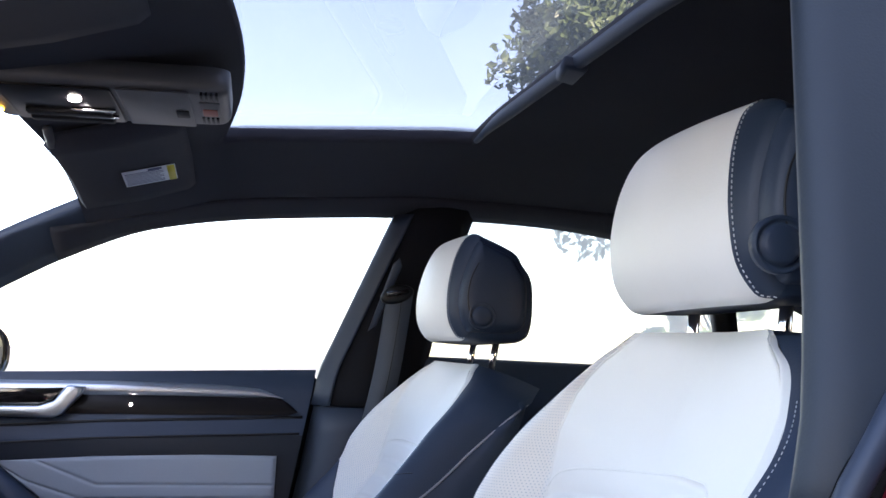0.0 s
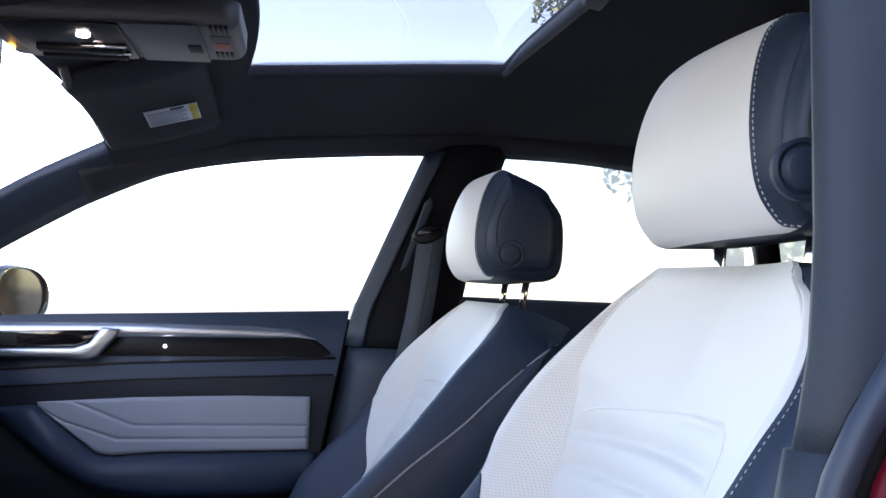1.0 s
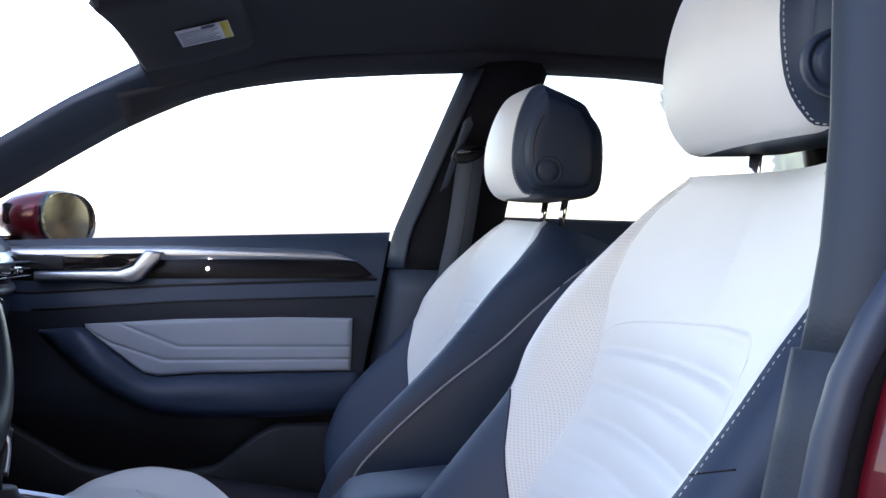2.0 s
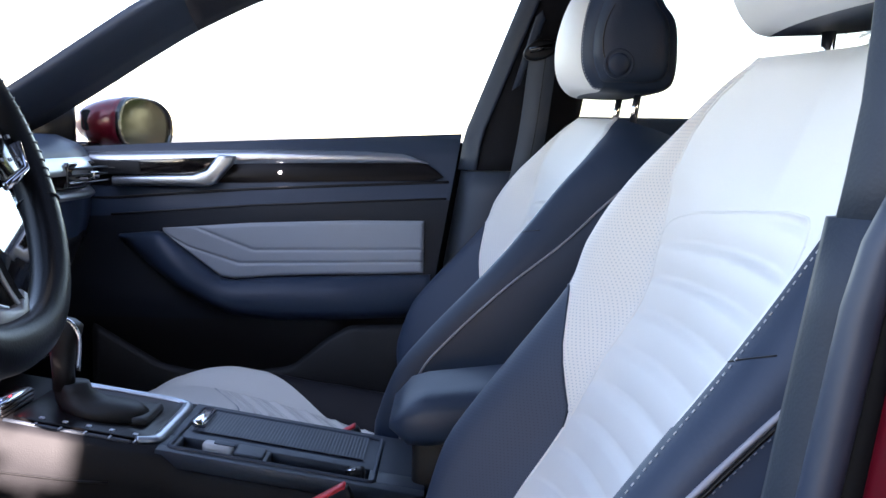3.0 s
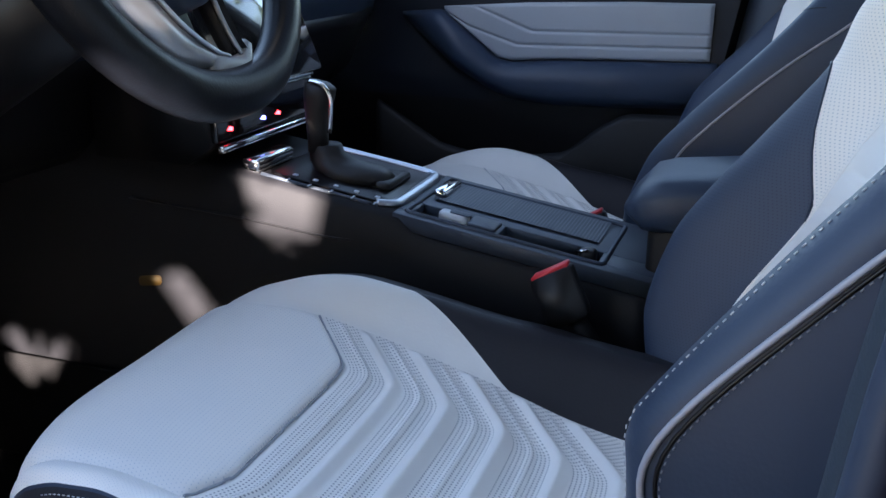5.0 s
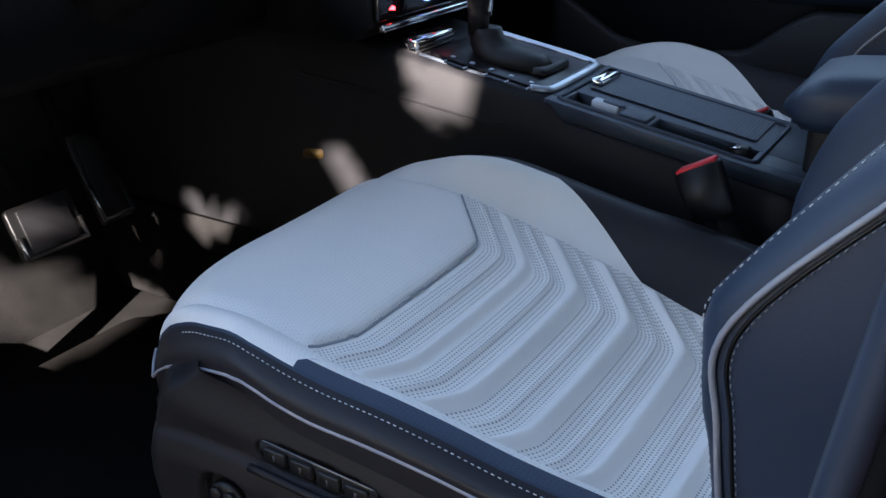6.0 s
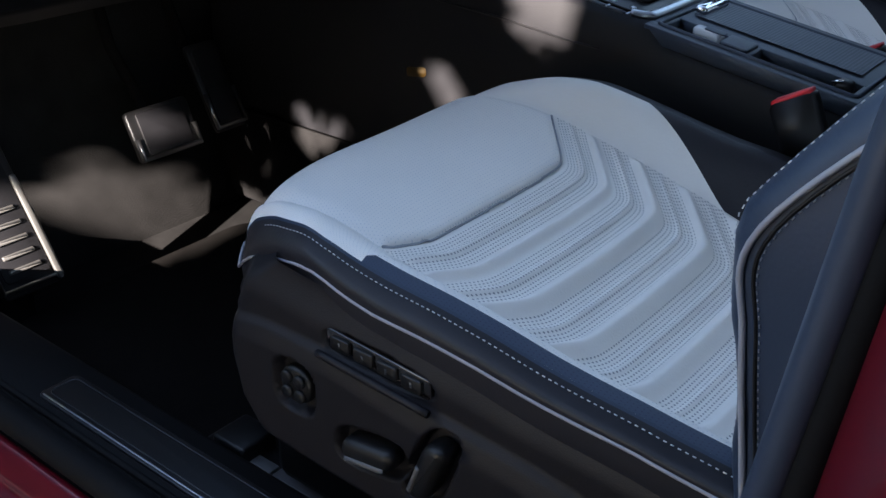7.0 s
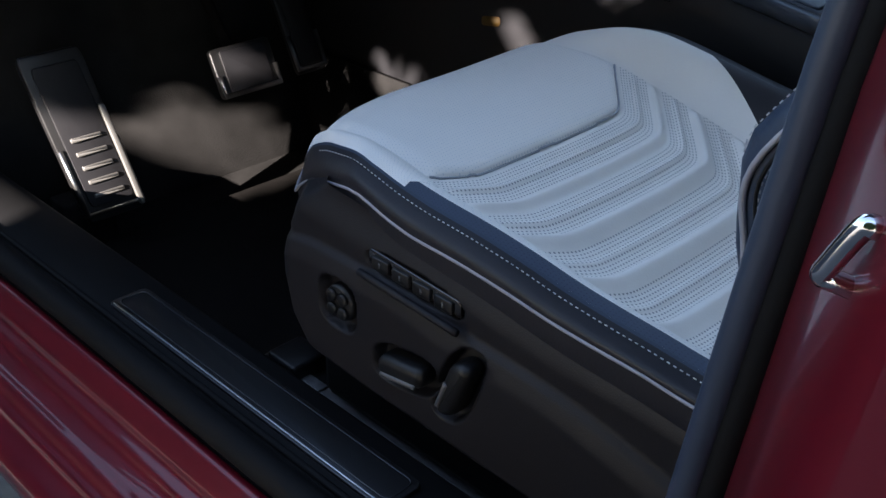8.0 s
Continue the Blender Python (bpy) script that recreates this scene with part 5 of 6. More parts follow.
def visor(name, y0, y1, label):
    v = thing(name, (0.03, (y0 + y1) / 2, 1.30), label, "sun visor", "sun visors")

    def put(a, b, d):
        return (a, b, roof_z(a, b) - 0.008 - d)

    rows = span(y0, y1, 14)
    rings = []
    for y in rows:
        e = min((y - y0), (y1 - y)) / 0.02
        k = math.sqrt(max(0.05, 1 - max(0, 1 - e) ** 2))
        x0, x1, t = -0.066 + 0.02 * (1 - k), 0.100 - 0.02 * (1 - k), 0.020 * k
        rings.append([(x0, y, roof_z(x0, y) - 0.008), (x0 - 0.004, y, roof_z(x0, y) - 0.008 - t * 0.5), (x0 + 0.006, y, roof_z(x0, y) - 0.008 - t), (0.02, y, roof_z(0.02, y) - 0.010 - t), (x1 - 0.01, y, roof_z(x1, y) - 0.008 - t), (x1, y, roof_z(x1, y) - 0.008 - t * 0.5), (x1 - 0.004, y, roof_z(x1, y) - 0.006)])
    part("board", loft(rings), headliner_cloth, v, "dark cloth-covered visor board")
    part("pivot", tube([(-0.060, y0 - 0.010, roof_z(-0.06, y0) - 0.004), (-0.058, y0 + 0.02, roof_z(-0.058, y0) - 0.020)], 0.006, 10), satin_grey, v)
    lx0, lx1, ly0, ly1 = 0.006, 0.078, (0.330, 0.400) if y0 > 0 else (-0.47, -0.40), None
    a0, a1 = ly0
    lab = part("warning_label", slab([(lx0, a0), (lx1, a0), (lx1, a1), (lx0, a1)], lambda a, b, d: (a, b, roof_z(a, b) - 0.0312 - d), 0.0006, 0), label_paper, v, "white printed warning label")
    part("yellow_band", slab([(lx1 - 0.011, a0 + 0.001), (lx1 - 0.001, a0 + 0.001), (lx1 - 0.001, a1 - 0.001), (lx1 - 0.011, a1 - 0.001)], lambda a, b, d: (a, b, roof_z(a, b) - 0.0320 - d), 0.0005, 0), label_yellow, lab)
    for k in range(9):
        w = 0.052 if k % 3 else 0.047
        b0 = a0 + 0.012 + 0.0062 * k
        part("text_bar", slab([(lx0 + 0.003, b0), (lx0 + 0.003 + w, b0), (lx0 + 0.003 + w, b0 + 0.0018), (lx0 + 0.003, b0 + 0.0018)], lambda a, b, d: (a, b, roof_z(a, b) - 0.0320 - d), 0.0004, 0), label_ink, lab)
    part("pictogram", slab(rounded(lx0 + 0.035, lx0 + 0.054, a0 + 0.002, a0 + 0.011, 0.002), lambda a, b, d: (a, b, roof_z(a, b) - 0.0320 - d), 0.0004, 0), label_ink, lab)
    return v


visor("sun_visor", 0.155, 0.50, "dark passenger sun visor with a printed warning label")
visor("sun_visor", -0.56, -0.225, "dark driver sun visor folded against the headliner")
hook = thing("coat_hook", (0.545, -0.04, 1.36), "grey plastic clip on the roof crossbar", "clip")
part("clip", slab([(0.530, -0.075), (0.560, -0.065), (0.562, -0.005), (0.536, -0.018)], lambda a, b, d: (a, b, roof_z(a, b) - 0.001 - d), 0.014, 0.005, 3), plastic_trim, hook)

# ---- dashboard, wheel, console ----
dash = thing("dashboard", (-0.45, 0.0, 0.50), "dark dashboard with aluminium trim and glossy screen", "dashboard")


def dash_x(y):
    return -0.298 - 0.03 * smooth01((abs(y) - 0.55) / 0.15)


DASH = [(-0.88, 0.90), (-0.62, 0.93), (-0.45, 0.990), (-0.36, 0.988), (-0.318, 0.972), (-0.302, 0.955), (-0.300, 0.895), (-0.302, 0.850), (-0.312, 0.810), (-0.34, 0.795), (-0.44, 0.82), (-0.62, 0.84), (-0.88, 0.84)]
part("body", loft([[(x + (dash_x(y) + 0.298 if x > -0.5 else 0), y, z) for x, z in DASH] for y in span(-0.70, 0.70, 40)]), leather_dark, dash, "dark soft-touch dashboard body")

KNEE = [(-0.306, 0.822), (-0.314, 0.800), (-0.35, 0.72), (-0.372, 0.70), (-0.380, 0.72), (-0.345, 0.81)]
part("knee_panel", loft([[(x + dash_x(y) + 0.298, y, z) for x, z in KNEE] for y in span(-0.68, 0.68, 30)]), plastic_black, dash, "black lower dashboard panel")


def dash_strip(z0, z1, out, mat, name, label, lean_out=0.0, y0=-0.10, y1=0.665):
    part(name, lathe_grid(lambda y, v: Vector((dash_x(y) - 0.001 + out * (0.4 + 0.6 * math.sin(math.pi * v) ** 0.5) + lean_out * (1 - v), y, z0 + (z1 - z0) * v)), span(y0, y1, 30), span(0, 1, 5), None, True), mat, dash, label)


dash_strip(0.925, 0.952, 0.006, brushed, "upper_trim", "brushed aluminium dashboard trim", 0.012)
dash_strip(0.902, 0.925, 0.004, gloss_black, "gloss_band", "gloss black dashboard band")
dash_strip(0.886, 0.902, 0.008, brushed, "lower_trim", "brushed aluminium dashboard trim", 0.010)
vent = part("air_vent", slab(rounded(0.47, 0.645, 0.906, 0.945, 0.008), lambda a, b, d: (dash_x(a) + 0.004 + d, a, b), 0.012, 0.003), gloss_black, dash, "gloss black air vent")
for k in range(3):
    part("vent_slat", box(-0.292, -0.276, 0.478, 0.632, 0.912 + 0.011 * k, 0.9145 + 0.011 * k, 0.0008), chrome if k == 0 else plastic_dark, vent)
part("vent_tab", box(-0.280, -0.268, 0.545, 0.570, 0.918, 0.930, 0.002), chrome, vent)
# centre stack: screen and climate panel
stack = part("centre_fascia", loft([[(-0.266, y, 0.99), (-0.256, y, 0.985), (-0.182, y, 0.785), (-0.178, y, 0.735), (-0.205, y, 0.715), (-0.32, y, 0.715), (-0.32, y, 0.96)] for y in (-0.125, -0.115, 0.105, 0.115)]), plastic_black, dash)
screen = part("screen", slab(rounded(-0.118, 0.108, -0.026, 0.165, 0.006), lambda a, b, d: (-0.180 - 0.42 * b + d, a, 0.818 + b), 0.012, 0.002), screen_glass, dash, "glossy black touch screen")
clim = part("climate_panel", slab(rounded(-0.118, 0.108, 0.738, 0.782, 0.004), lambda a, b, d: (-0.184 + d, a, b), 0.012, 0.002), gloss_black, dash, "gloss black touch climate panel")
part("chrome_line", box(-0.174, -0.166, -0.116, 0.106, 0.728, 0.736, 0.002), chrome, clim)
part("chrome_line", box(-0.174, -0.169, -0.116, 0.106, 0.783, 0.787, 0.001), chrome, clim)
for y, m in ((-0.092, icon_red), (-0.020, icon_blue), (0.015, icon_red)):
    part("lit_icon", slab([(y - 0.006, 0.750), (y + 0.005, 0.748), (y + 0.006, 0.7515), (y, 0.7535)], lambda a, b, d: (-0.172 + d, a, b), 0.0008, 0), m, clim)

wheel = thing("steering_wheel", (-0.04, -0.385, 0.97), "flat-bottomed dark leather steering wheel with silver spokes", "steering wheel")
WC, WT = Vector((-0.060, -0.364, 0.970)), radians(23.5)


def on_wheel(a, b, d=0.0):
    """a: to the car's far side, b: up the wheel, d: towards the driver."""
    return WC + Vector((-b * math.sin(WT) + d * math.cos(WT), a, b * math.cos(WT) + d * math.sin(WT)))


def rim_pt(w):
    x, y = 0.1517 * math.sin(w), 0.1517 * math.cos(w)
    if y < -0.140:
        y = -0.140 - 0.031 * (1 - math.exp((y + 0.140) / 0.031))
    return on_wheel(x + 0.0012, y + 0.0065, 0.0)


rim = part("rim", tube([rim_pt(2 * math.pi * k / 120) for k in range(120)], 0.0158, 16, closed=True, squash=1.2), material("wheel_leather", (0.0045, 0.0052, 0.0075), 0.38, 0, 0.4, 500, 0.1, spec=0.28), wheel, "dark leather wheel rim")
for side in (-1, 1):
    for k in range(26):  # ribbed hand grips
        w = side * (1.15 + 0.026 * k)
        ahead = (rim_pt(w + 0.01) - rim_pt(w - 0.01)).normalized()
        face = on_wheel(0, 0, 1) - WC
        out = ahead.cross(face)
        if k % 2 == 0:
            part("grip_rib", tube([rim_pt(w) + 0.0166 * (face * math.sin(q) + out * math.cos(q) * side) for q in span(-0.5, 2.6, 8)], 0.0007, 4), plastic_black, rim)
    ahead = (rim_pt(side * 1.90) - rim_pt(side * 1.88)).normalized()
    face = on_wheel(0, 0, 1) - WC
    out = ahead.cross(face)
    part("grip_seam", tube([rim_pt(side * 1.89) + 0.0168 * (face * math.sin(q) + out * math.cos(q)) for q in span(0, 2 * math.pi, 20)], 0.0012, 5), plastic_black, rim)
HUB = [(0.0, 0.060), (0.045, 0.058), (0.068, 0.040), (0.074, 0.010), (0.070, -0.018), (0.053, -0.043), (0.027, -0.064), (0.0, -0.076)]
hub_line = curve_through([(a, b, 0) for a, b in HUB] + [(-a, b, 0) for a, b in HUB[-2:0:-1]] + [(0.0, 0.060, 0)], 48)[:-1]
hub = part("airbag_cover", slab([(p.x, p.y) for p in hub_line], lambda a, b, d: on_wheel(a, b, -0.024 + d), 0.040, 0.016, 5), material("airbag_cover_leather", (0.045, 0.058, 0.080), 0.5, 0, 0.35, 420, 0.1, spec=0.4), wheel, "slate grey padded airbag cover")
part("emblem", slab([(0.020 * math.sin(w), 0.020 * math.cos(w) + 0.004) for w in span(0, 2 * math.pi, 24)[:-1]], lambda a, b, d: on_wheel(a, b, 0.0165 + d), 0.002, 0.0006), chrome, hub, "round chrome emblem")
part("text_bar", slab([(0.026, -0.022), (0.048, -0.022), (0.048, -0.017), (0.026, -0.017)], lambda a, b, d: on_wheel(a, b, 0.0162 + d), 0.0006, 0), satin_grey, hub)
for side in (-1, 1):
    pad = part("button_pad", slab([(side * a, b) for a, b in ((0.080, 0.034), (0.116, 0.030), (0.138, 0.012), (0.134, -0.012), (0.082, -0.026))], lambda a, b, d: on_wheel(a, b, -0.010 + d), 0.018, 0.004), gloss_black, wheel, "gloss black button pad")
    part("pad_trim", tube([on_wheel(side * a, b, 0.008) for a, b in ((0.082, -0.027), (0.132, -0.014), (0.139, 0.010))], 0.0035, 8), chrome, pad)
    for r in range(2):
        for c in range(3):
            part("button_mark", slab([(side * (0.092 + 0.015 * c), -0.006 + 0.02 * r), (side * (0.097 + 0.015 * c), -0.006 + 0.02 * r), (side * (0.097 + 0.015 * c), -0.003 + 0.02 * r), (side * (0.092 + 0.015 * c), -0.003 + 0.02 * r)], lambda a, b, d: on_wheel(a, b, 0.0082 + d), 0.0005, 0), label_paper, pad)
ARMS = ((((-0.122, -0.016), (-0.098, -0.039), (-0.074, -0.064), (-0.045, -0.099), (-0.012, -0.1155), (0.004, -0.120)), (0.75, 0.66), (0.017, 0.018, 0.018, 0.016, 0.008, 0.006), silver_spoke, "broad satin silver lower spoke"),
        (((0.024, -0.050), (0.026, -0.070), (0.027, -0.090), (0.030, -0.106), (0.034, -0.116)), (-1.0, 0.0), (0.0075, 0.0075, 0.0075, 0.0072, 0.007), plastic_dark, "dark lower spoke with bright edge"))
for line, across, wides, mat, label in ARMS:
    part("spoke", loft([[on_wheel(a + e * wide * across[0], b + e * wide * across[1], d) for e, d in ((-1, -0.010), (-0.9, 0.002), (0.0, 0.006), (0.9, 0.001), (1, -0.012))] for (a, b), wide in zip(line, wides)]), mat, wheel, label)
    part("spoke_trim", tube(curve_through([on_wheel(a + wide * across[0], b + wide * across[1], 0.003) for (a, b), wide in zip(line, wides)], 24), 0.0020, 8), brushed, wheel, "brushed aluminium spoke edge")
part("spoke_foot", slab([(-0.020, -0.128), (0.034, -0.128), (0.045, -0.110), (0.038, -0.105), (0.024, -0.117), (0.006, -0.116), (-0.012, -0.112)], lambda a, b, d: on_wheel(a, b, -0.008 + d), 0.014, 0.004, 3), silver_spoke, wheel, "satin silver spoke foot")
part("spoke_back", slab([(-0.055, -0.03), (0.020, -0.03), (0.024, -0.112), (-0.015, -0.112)], lambda a, b, d: on_wheel(a, b, -0.034 + d), 0.010, 0.003), plastic_black, wheel)
for a, b in ((-0.013, -0.098), (-0.004, -0.107)):
    part("switch_line", slab(rounded(a, a + 0.022, b, b + 0.0025, 0.001), lambda a, b, d: on_wheel(a, b, -0.024 + d), 0.004, 0.001), chrome, wheel)
part("column", tube([on_wheel(0, -0.01, -0.03), on_wheel(0, -0.03, -0.16), on_wheel(0, -0.05, -0.30)], 0.046, 20), plastic_black, wheel, "black steering column cover")

console = thing("centre_console", (0.0, -0.005, 0.30), "dark centre console with shifter frame and open tray", "centre console")


def top_z(x):
    return 0.68 - 0.16 * x


def on_top(a, b, d):
    return (a, b, top_z(a) + d)


rings = []
for x in span(-0.66, 0.285, 50):
    t = min(top_z(x), 0.735) - (0.014 if x > 0.024 else 0.0)
    w = 0.0
    rings.append([(x, -0.112, 0.31), (x, -0.104, 0.45), (x, -0.098, t - 0.04), (x, -0.095, t - 0.008), (x, -0.088, t), (x, 0.080, t), (x, 0.088, t - 0.008), (x, 0.092, t - 0.04), (x, 0.105, 0.31)])
part("body", loft(rings), console_plastic, console, "dark plastic console body")
part("tunnel_carpet", slab([(-0.66, 0.312), (-0.03, 0.312), (-0.05, 0.40), (-0.20, 0.452), (-0.66, 0.452)], lambda a, b, d: (a, -0.1085 - d, b), 0.006, 0.002), bulkhead_carpet, console, "black carpet along the console's foot")
part("yellow_tag", slab(rounded(-0.294, -0.264, 0.563, 0.575, 0.004), lambda a, b, d: (a, -0.1025 - d, b + 0.15 * (a + 0.28)), 0.001, 0), material("amber_tag", (0.085, 0.046, 0.006), 0.6), console, "small amber tag on the console's side")
part("side_seam", tube([(x, -0.1005, tab(x, [-0.3, -0.158, -0.071, 0.1], [0.665, 0.656, 0.647, 0.640])) for x in span(-0.30, -0.03, 20)], 0.0012, 5), plastic_black, console)
part("shifter_plate", slab(rounded(-0.138, 0.004, -0.076, 0.066, 0.012), lambda a, b, d: on_top(a, b, d), 0.003, 0.001), trim_black, console, "gloss black shifter plate")
frame_line = curve_through([(-0.139, 0.070, 0), (-0.07, 0.071, 0), (-0.012, 0.071, 0), (0.004, 0.066, 0), (0.009, 0.052, 0), (0.010, 0.0, 0), (0.010, -0.056, 0), (0.006, -0.072, 0), (-0.010, -0.082, 0)], 60)
part("shifter_frame", loft([[on_top(p.x + n[0] * w, p.y + n[1] * w, d) for w, d in ((-0.006, 0.0), (-0.005, 0.005), (0.0, 0.0065), (0.005, 0.005), (0.006, 0.0))] for p, n in ((p, ((q - p).normalized().y, -(q - p).normalized().x)) for p, q in zip(frame_line, frame_line[1:]))]), brushed, console, "brushed aluminium shifter frame")
part("frame_edge", tube([on_top(x, -0.0855, 0.001) for x in span(-0.14, -0.012, 12)], 0.0022, 8), top_plastic, console, "blue-grey edge of the shifter plate")
part("frame_cap", box(-0.164, -0.142, -0.086, -0.005, top_z(-0.16) - 0.004, top_z(-0.16) + 0.013, 0.004), chrome, console, "ribbed bright aluminium block")
for k in range(3):
    part("cap_groove", box(-0.1435, -0.1412, -0.084, -0.007, top_z(-0.16) - 0.001 + 0.0045 * k, top_z(-0.16) + 0.0008 + 0.0045 * k, 0.0), plastic_black, console)
for k in range(5):
    part("gear_mark", slab(rounded(-0.111 + 0.024 * k, -0.106 + 0.024 * k, -0.070, -0.064, 0.001), lambda a, b, d: on_top(a, b, 0.003 + d), 0.0012, 0.0004), label_paper, console)
    part("plate_tick", slab(rounded(-0.108 + 0.025 * k, -0.1062 + 0.025 * k, -0.092, -0.083, 0.0005), lambda a, b, d: on_top(a, b, 0.0032 + d), 0.0006, 0), label_paper, console)
shift_leather = material("black_shift_leather", (0.016, 0.015, 0.015), 0.5, 0, 0.4, 500, 0.1, spec=0.3)
shifter = thing("gear_shifter", (-0.09, -0.01, 0.69), "black leather gear shifter with chrome front", "gear shifter")
part("boot", loft([[(cx + rx * math.cos(w), -0.014 + ry * math.sin(w), z) for w in span(0, 2 * math.pi, 24)[:-1]] for cx, rx, ry, z in ((-0.058, 0.048, 0.036, 0.690), (-0.068, 0.042, 0.032, 0.702), (-0.086, 0.028, 0.024, 0.708), (-0.096, 0.020, 0.018, 0.718), (-0.097, 0.018, 0.017, 0.726))]), shift_leather, shifter, "black leather shifter boot")
part("stem", loft([[(cx - 0.006 + 0.76 * rx * math.copysign(abs(math.cos(w)) ** 0.7, math.cos(w)), -0.020 + 0.72 * ry * math.sin(w), 0.72 + 0.93 * (z - 0.72) + lift * math.cos(w)) for w in span(0, 2 * math.pi, 24)[:-1]] for cx, rx, ry, z, lift in ((-0.097, 0.015, 0.015, 0.718, 0), (-0.098, 0.015, 0.017, 0.745, 0), (-0.097, 0.018, 0.021, 0.768, 0), (-0.095, 0.022, 0.024, 0.785, -0.003), (-0.093, 0.022, 0.022, 0.797, -0.005), (-0.092, 0.014, 0.013, 0.801, -0.003))]), shift_leather, shifter, "black leather shift knob")
part("chrome_strip", tube(curve_through([(-0.108, -0.031, 0.797), (-0.096, -0.032, 0.796), (-0.087, -0.032, 0.790), (-0.082, -0.031, 0.774), (-0.085, -0.030, 0.742)], 20), 0.0026, 10), chrome, shifter, "chrome strip round the knob")
part("rest_block", box(-0.062, -0.010, -0.040, 0.030, top_z(0) + 0.002, top_z(0) + 0.014, 0.006, 3), shift_leather, shifter)

for x0, x1, y0, y1 in ((0.014, 0.284, -0.040, 0.083), (0.014, 0.284, -0.0915, -0.074), (0.014, 0.030, -0.074, -0.040), (0.088, 0.122, -0.074, -0.040), (0.226, 0.284, -0.074, -0.040)):
    part("top_panel", slab([(x0, y0), (x1, y0), (x1, y1), (x0, y1)], lambda a, b, d: on_top(a, b, -0.016 + d), 0.0166, 0.0012), top_plastic, console, "blue-grey console top")
# tray with rolled cover, open slots
part("tray_cover", lathe_grid(lambda x, y: Vector((x, y, top_z(x) + 0.0030 + 0.00025 * math.sin(x * 2 * math.pi / 0.0036))), span(0.034, 0.217, 400), span(-0.020, 0.058, 4), None, True), top_plastic, console, "ribbed roller cover")
part("cover_grip", slab(rounded(0.030, 0.044, -0.010, 0.050, 0.004), lambda a, b, d: on_top(a, b, 0.003 + d), 0.007, 0.003), chrome, console, "chrome cover grip")
for x0, x1 in ((0.031, 0.087), (0.123, 0.225)):
    # the slots are shallow; black bottoms stand in for the shade of depth
    part("slot", slab(rounded(x0, x1, -0.073, -0.041, 0.003), lambda a, b, d: on_top(a, b, -0.0155 + d), 0.003, 0), carpet, console, "bottom of an open slot, blackened for the shade inside")
rim_bits = rounded(0.024, 0.232, -0.080, 0.064, 0.006)
part("tray_rim", tube([on_top(a, b, 0.001) for a, b in rim_bits], 0.0028, 6, closed=True), plastic_trim, console)
part("slot_lid", slab(rounded(0.088, 0.118, -0.072, -0.040, 0.003), lambda a, b, d: on_top(a, b, d), 0.004, 0.0015), top_plastic, console)
key = thing("key_fob", (0.072, -0.056, 0.672), "silver and white key fob in the console tray", "key fob")
part("case", slab([(a, b) for a, b in rounded(0.054, 0.086, -0.066, -0.048, 0.006)], lambda a, b, d: on_top(a, b, -0.010 + d), 0.016, 0.004, 3), material("silver_plastic", (0.55, 0.57, 0.60), 0.25), key)
part("button_panel", slab(rounded(0.066, 0.088, -0.062, -0.049, 0.003), lambda a, b, d: on_top(a, b, 0.0061 + d), 0.001, 0.0004), plastic_trim, key)
clipb = thing("bottle_holder_clip", (0.215, -0.055, 0.645), "black clip at the end of the console slot", "clip")
part("clip", box(0.204, 0.222, -0.067, -0.048, top_z(0.21) - 0.012, top_z(0.21) + 0.006, 0.005), plastic_black, clipb)
part("glint", tube([(0.203, -0.066, top_z(0.2) + 0.002), (0.214, -0.066, top_z(0.21) + 0.007)], 0.0015, 6), chrome, clipb)
# armrest
armrest = thing("armrest_box", (0.36, -0.01, 0.64), "dark leather centre armrest box behind the console tray", "armrest box")
rings = []
for f in span(0, 1, 16):
    x = 0.247 + 0.30 * f
    g = math.sqrt(max(0.03, 1 - max(0, 1 - f / 0.12) ** 2))
    zc, hh, hw = 0.700 + 0.035 * f, 0.029 * g, 0.074 * (0.75 + 0.25 * g)
    rings.append([(x, -0.008 + hw * math.copysign(abs(math.cos(w)) ** 0.45, math.cos(w)), zc + hh * math.copysign(abs(math.sin(w)) ** 0.6, math.sin(w))) for w in span(0, 2 * math.pi, 28)[:-1]])
part("pad", loft(rings), leather_dark, armrest, "dark leather armrest pad")
part("bracket", box(0.27, 0.40, -0.06, 0.05, 0.60, 0.70, 0.01), plastic_dark, armrest)


def buckle(centre, group):
    x, y, z = centre
    b = thing("belt_buckle", (x + 0.03, y, z - 0.09), "black seat belt buckle with red release edge", "belt buckle", group)

    def put(a, up, d):
        return (x + 0.86 * a - 0.42 * up, y - 0.011 + d, z + 0.50 * a + 0.90 * up)

    part("case", slab(rounded(-0.021, 0.021, -0.026, 0.026, 0.005), put, 0.022, 0.005, 3), plastic_black, b, "black buckle case")
    part("release_button", slab(rounded(-0.019, 0.019, 0.0245, 0.029, 0.002), lambda a, u, d: put(a, u, 0.002 + d), 0.017, 0.0015), red_plastic, b, "red release button")
    part("stalk", tube([put(0.004, -0.022, 0.011), put(0.010, -0.05, 0.011), (x + 0.05, y, z - 0.085)], 0.009, 10, squash=0.6), rubber, b)
    return b


buckle((0.205, -0.140, 0.629), "belt buckles")
buckle((0.190, 0.118, 0.612), "belt buckles")

# ---- footwell ----
# shade on the pedals' upper parts, put into the metal's colour
pedal_metal = material("shaded_pedal_metal", (0.03, 0.03, 0.032), 0.4, 0.7, 0, 400, 0.1)


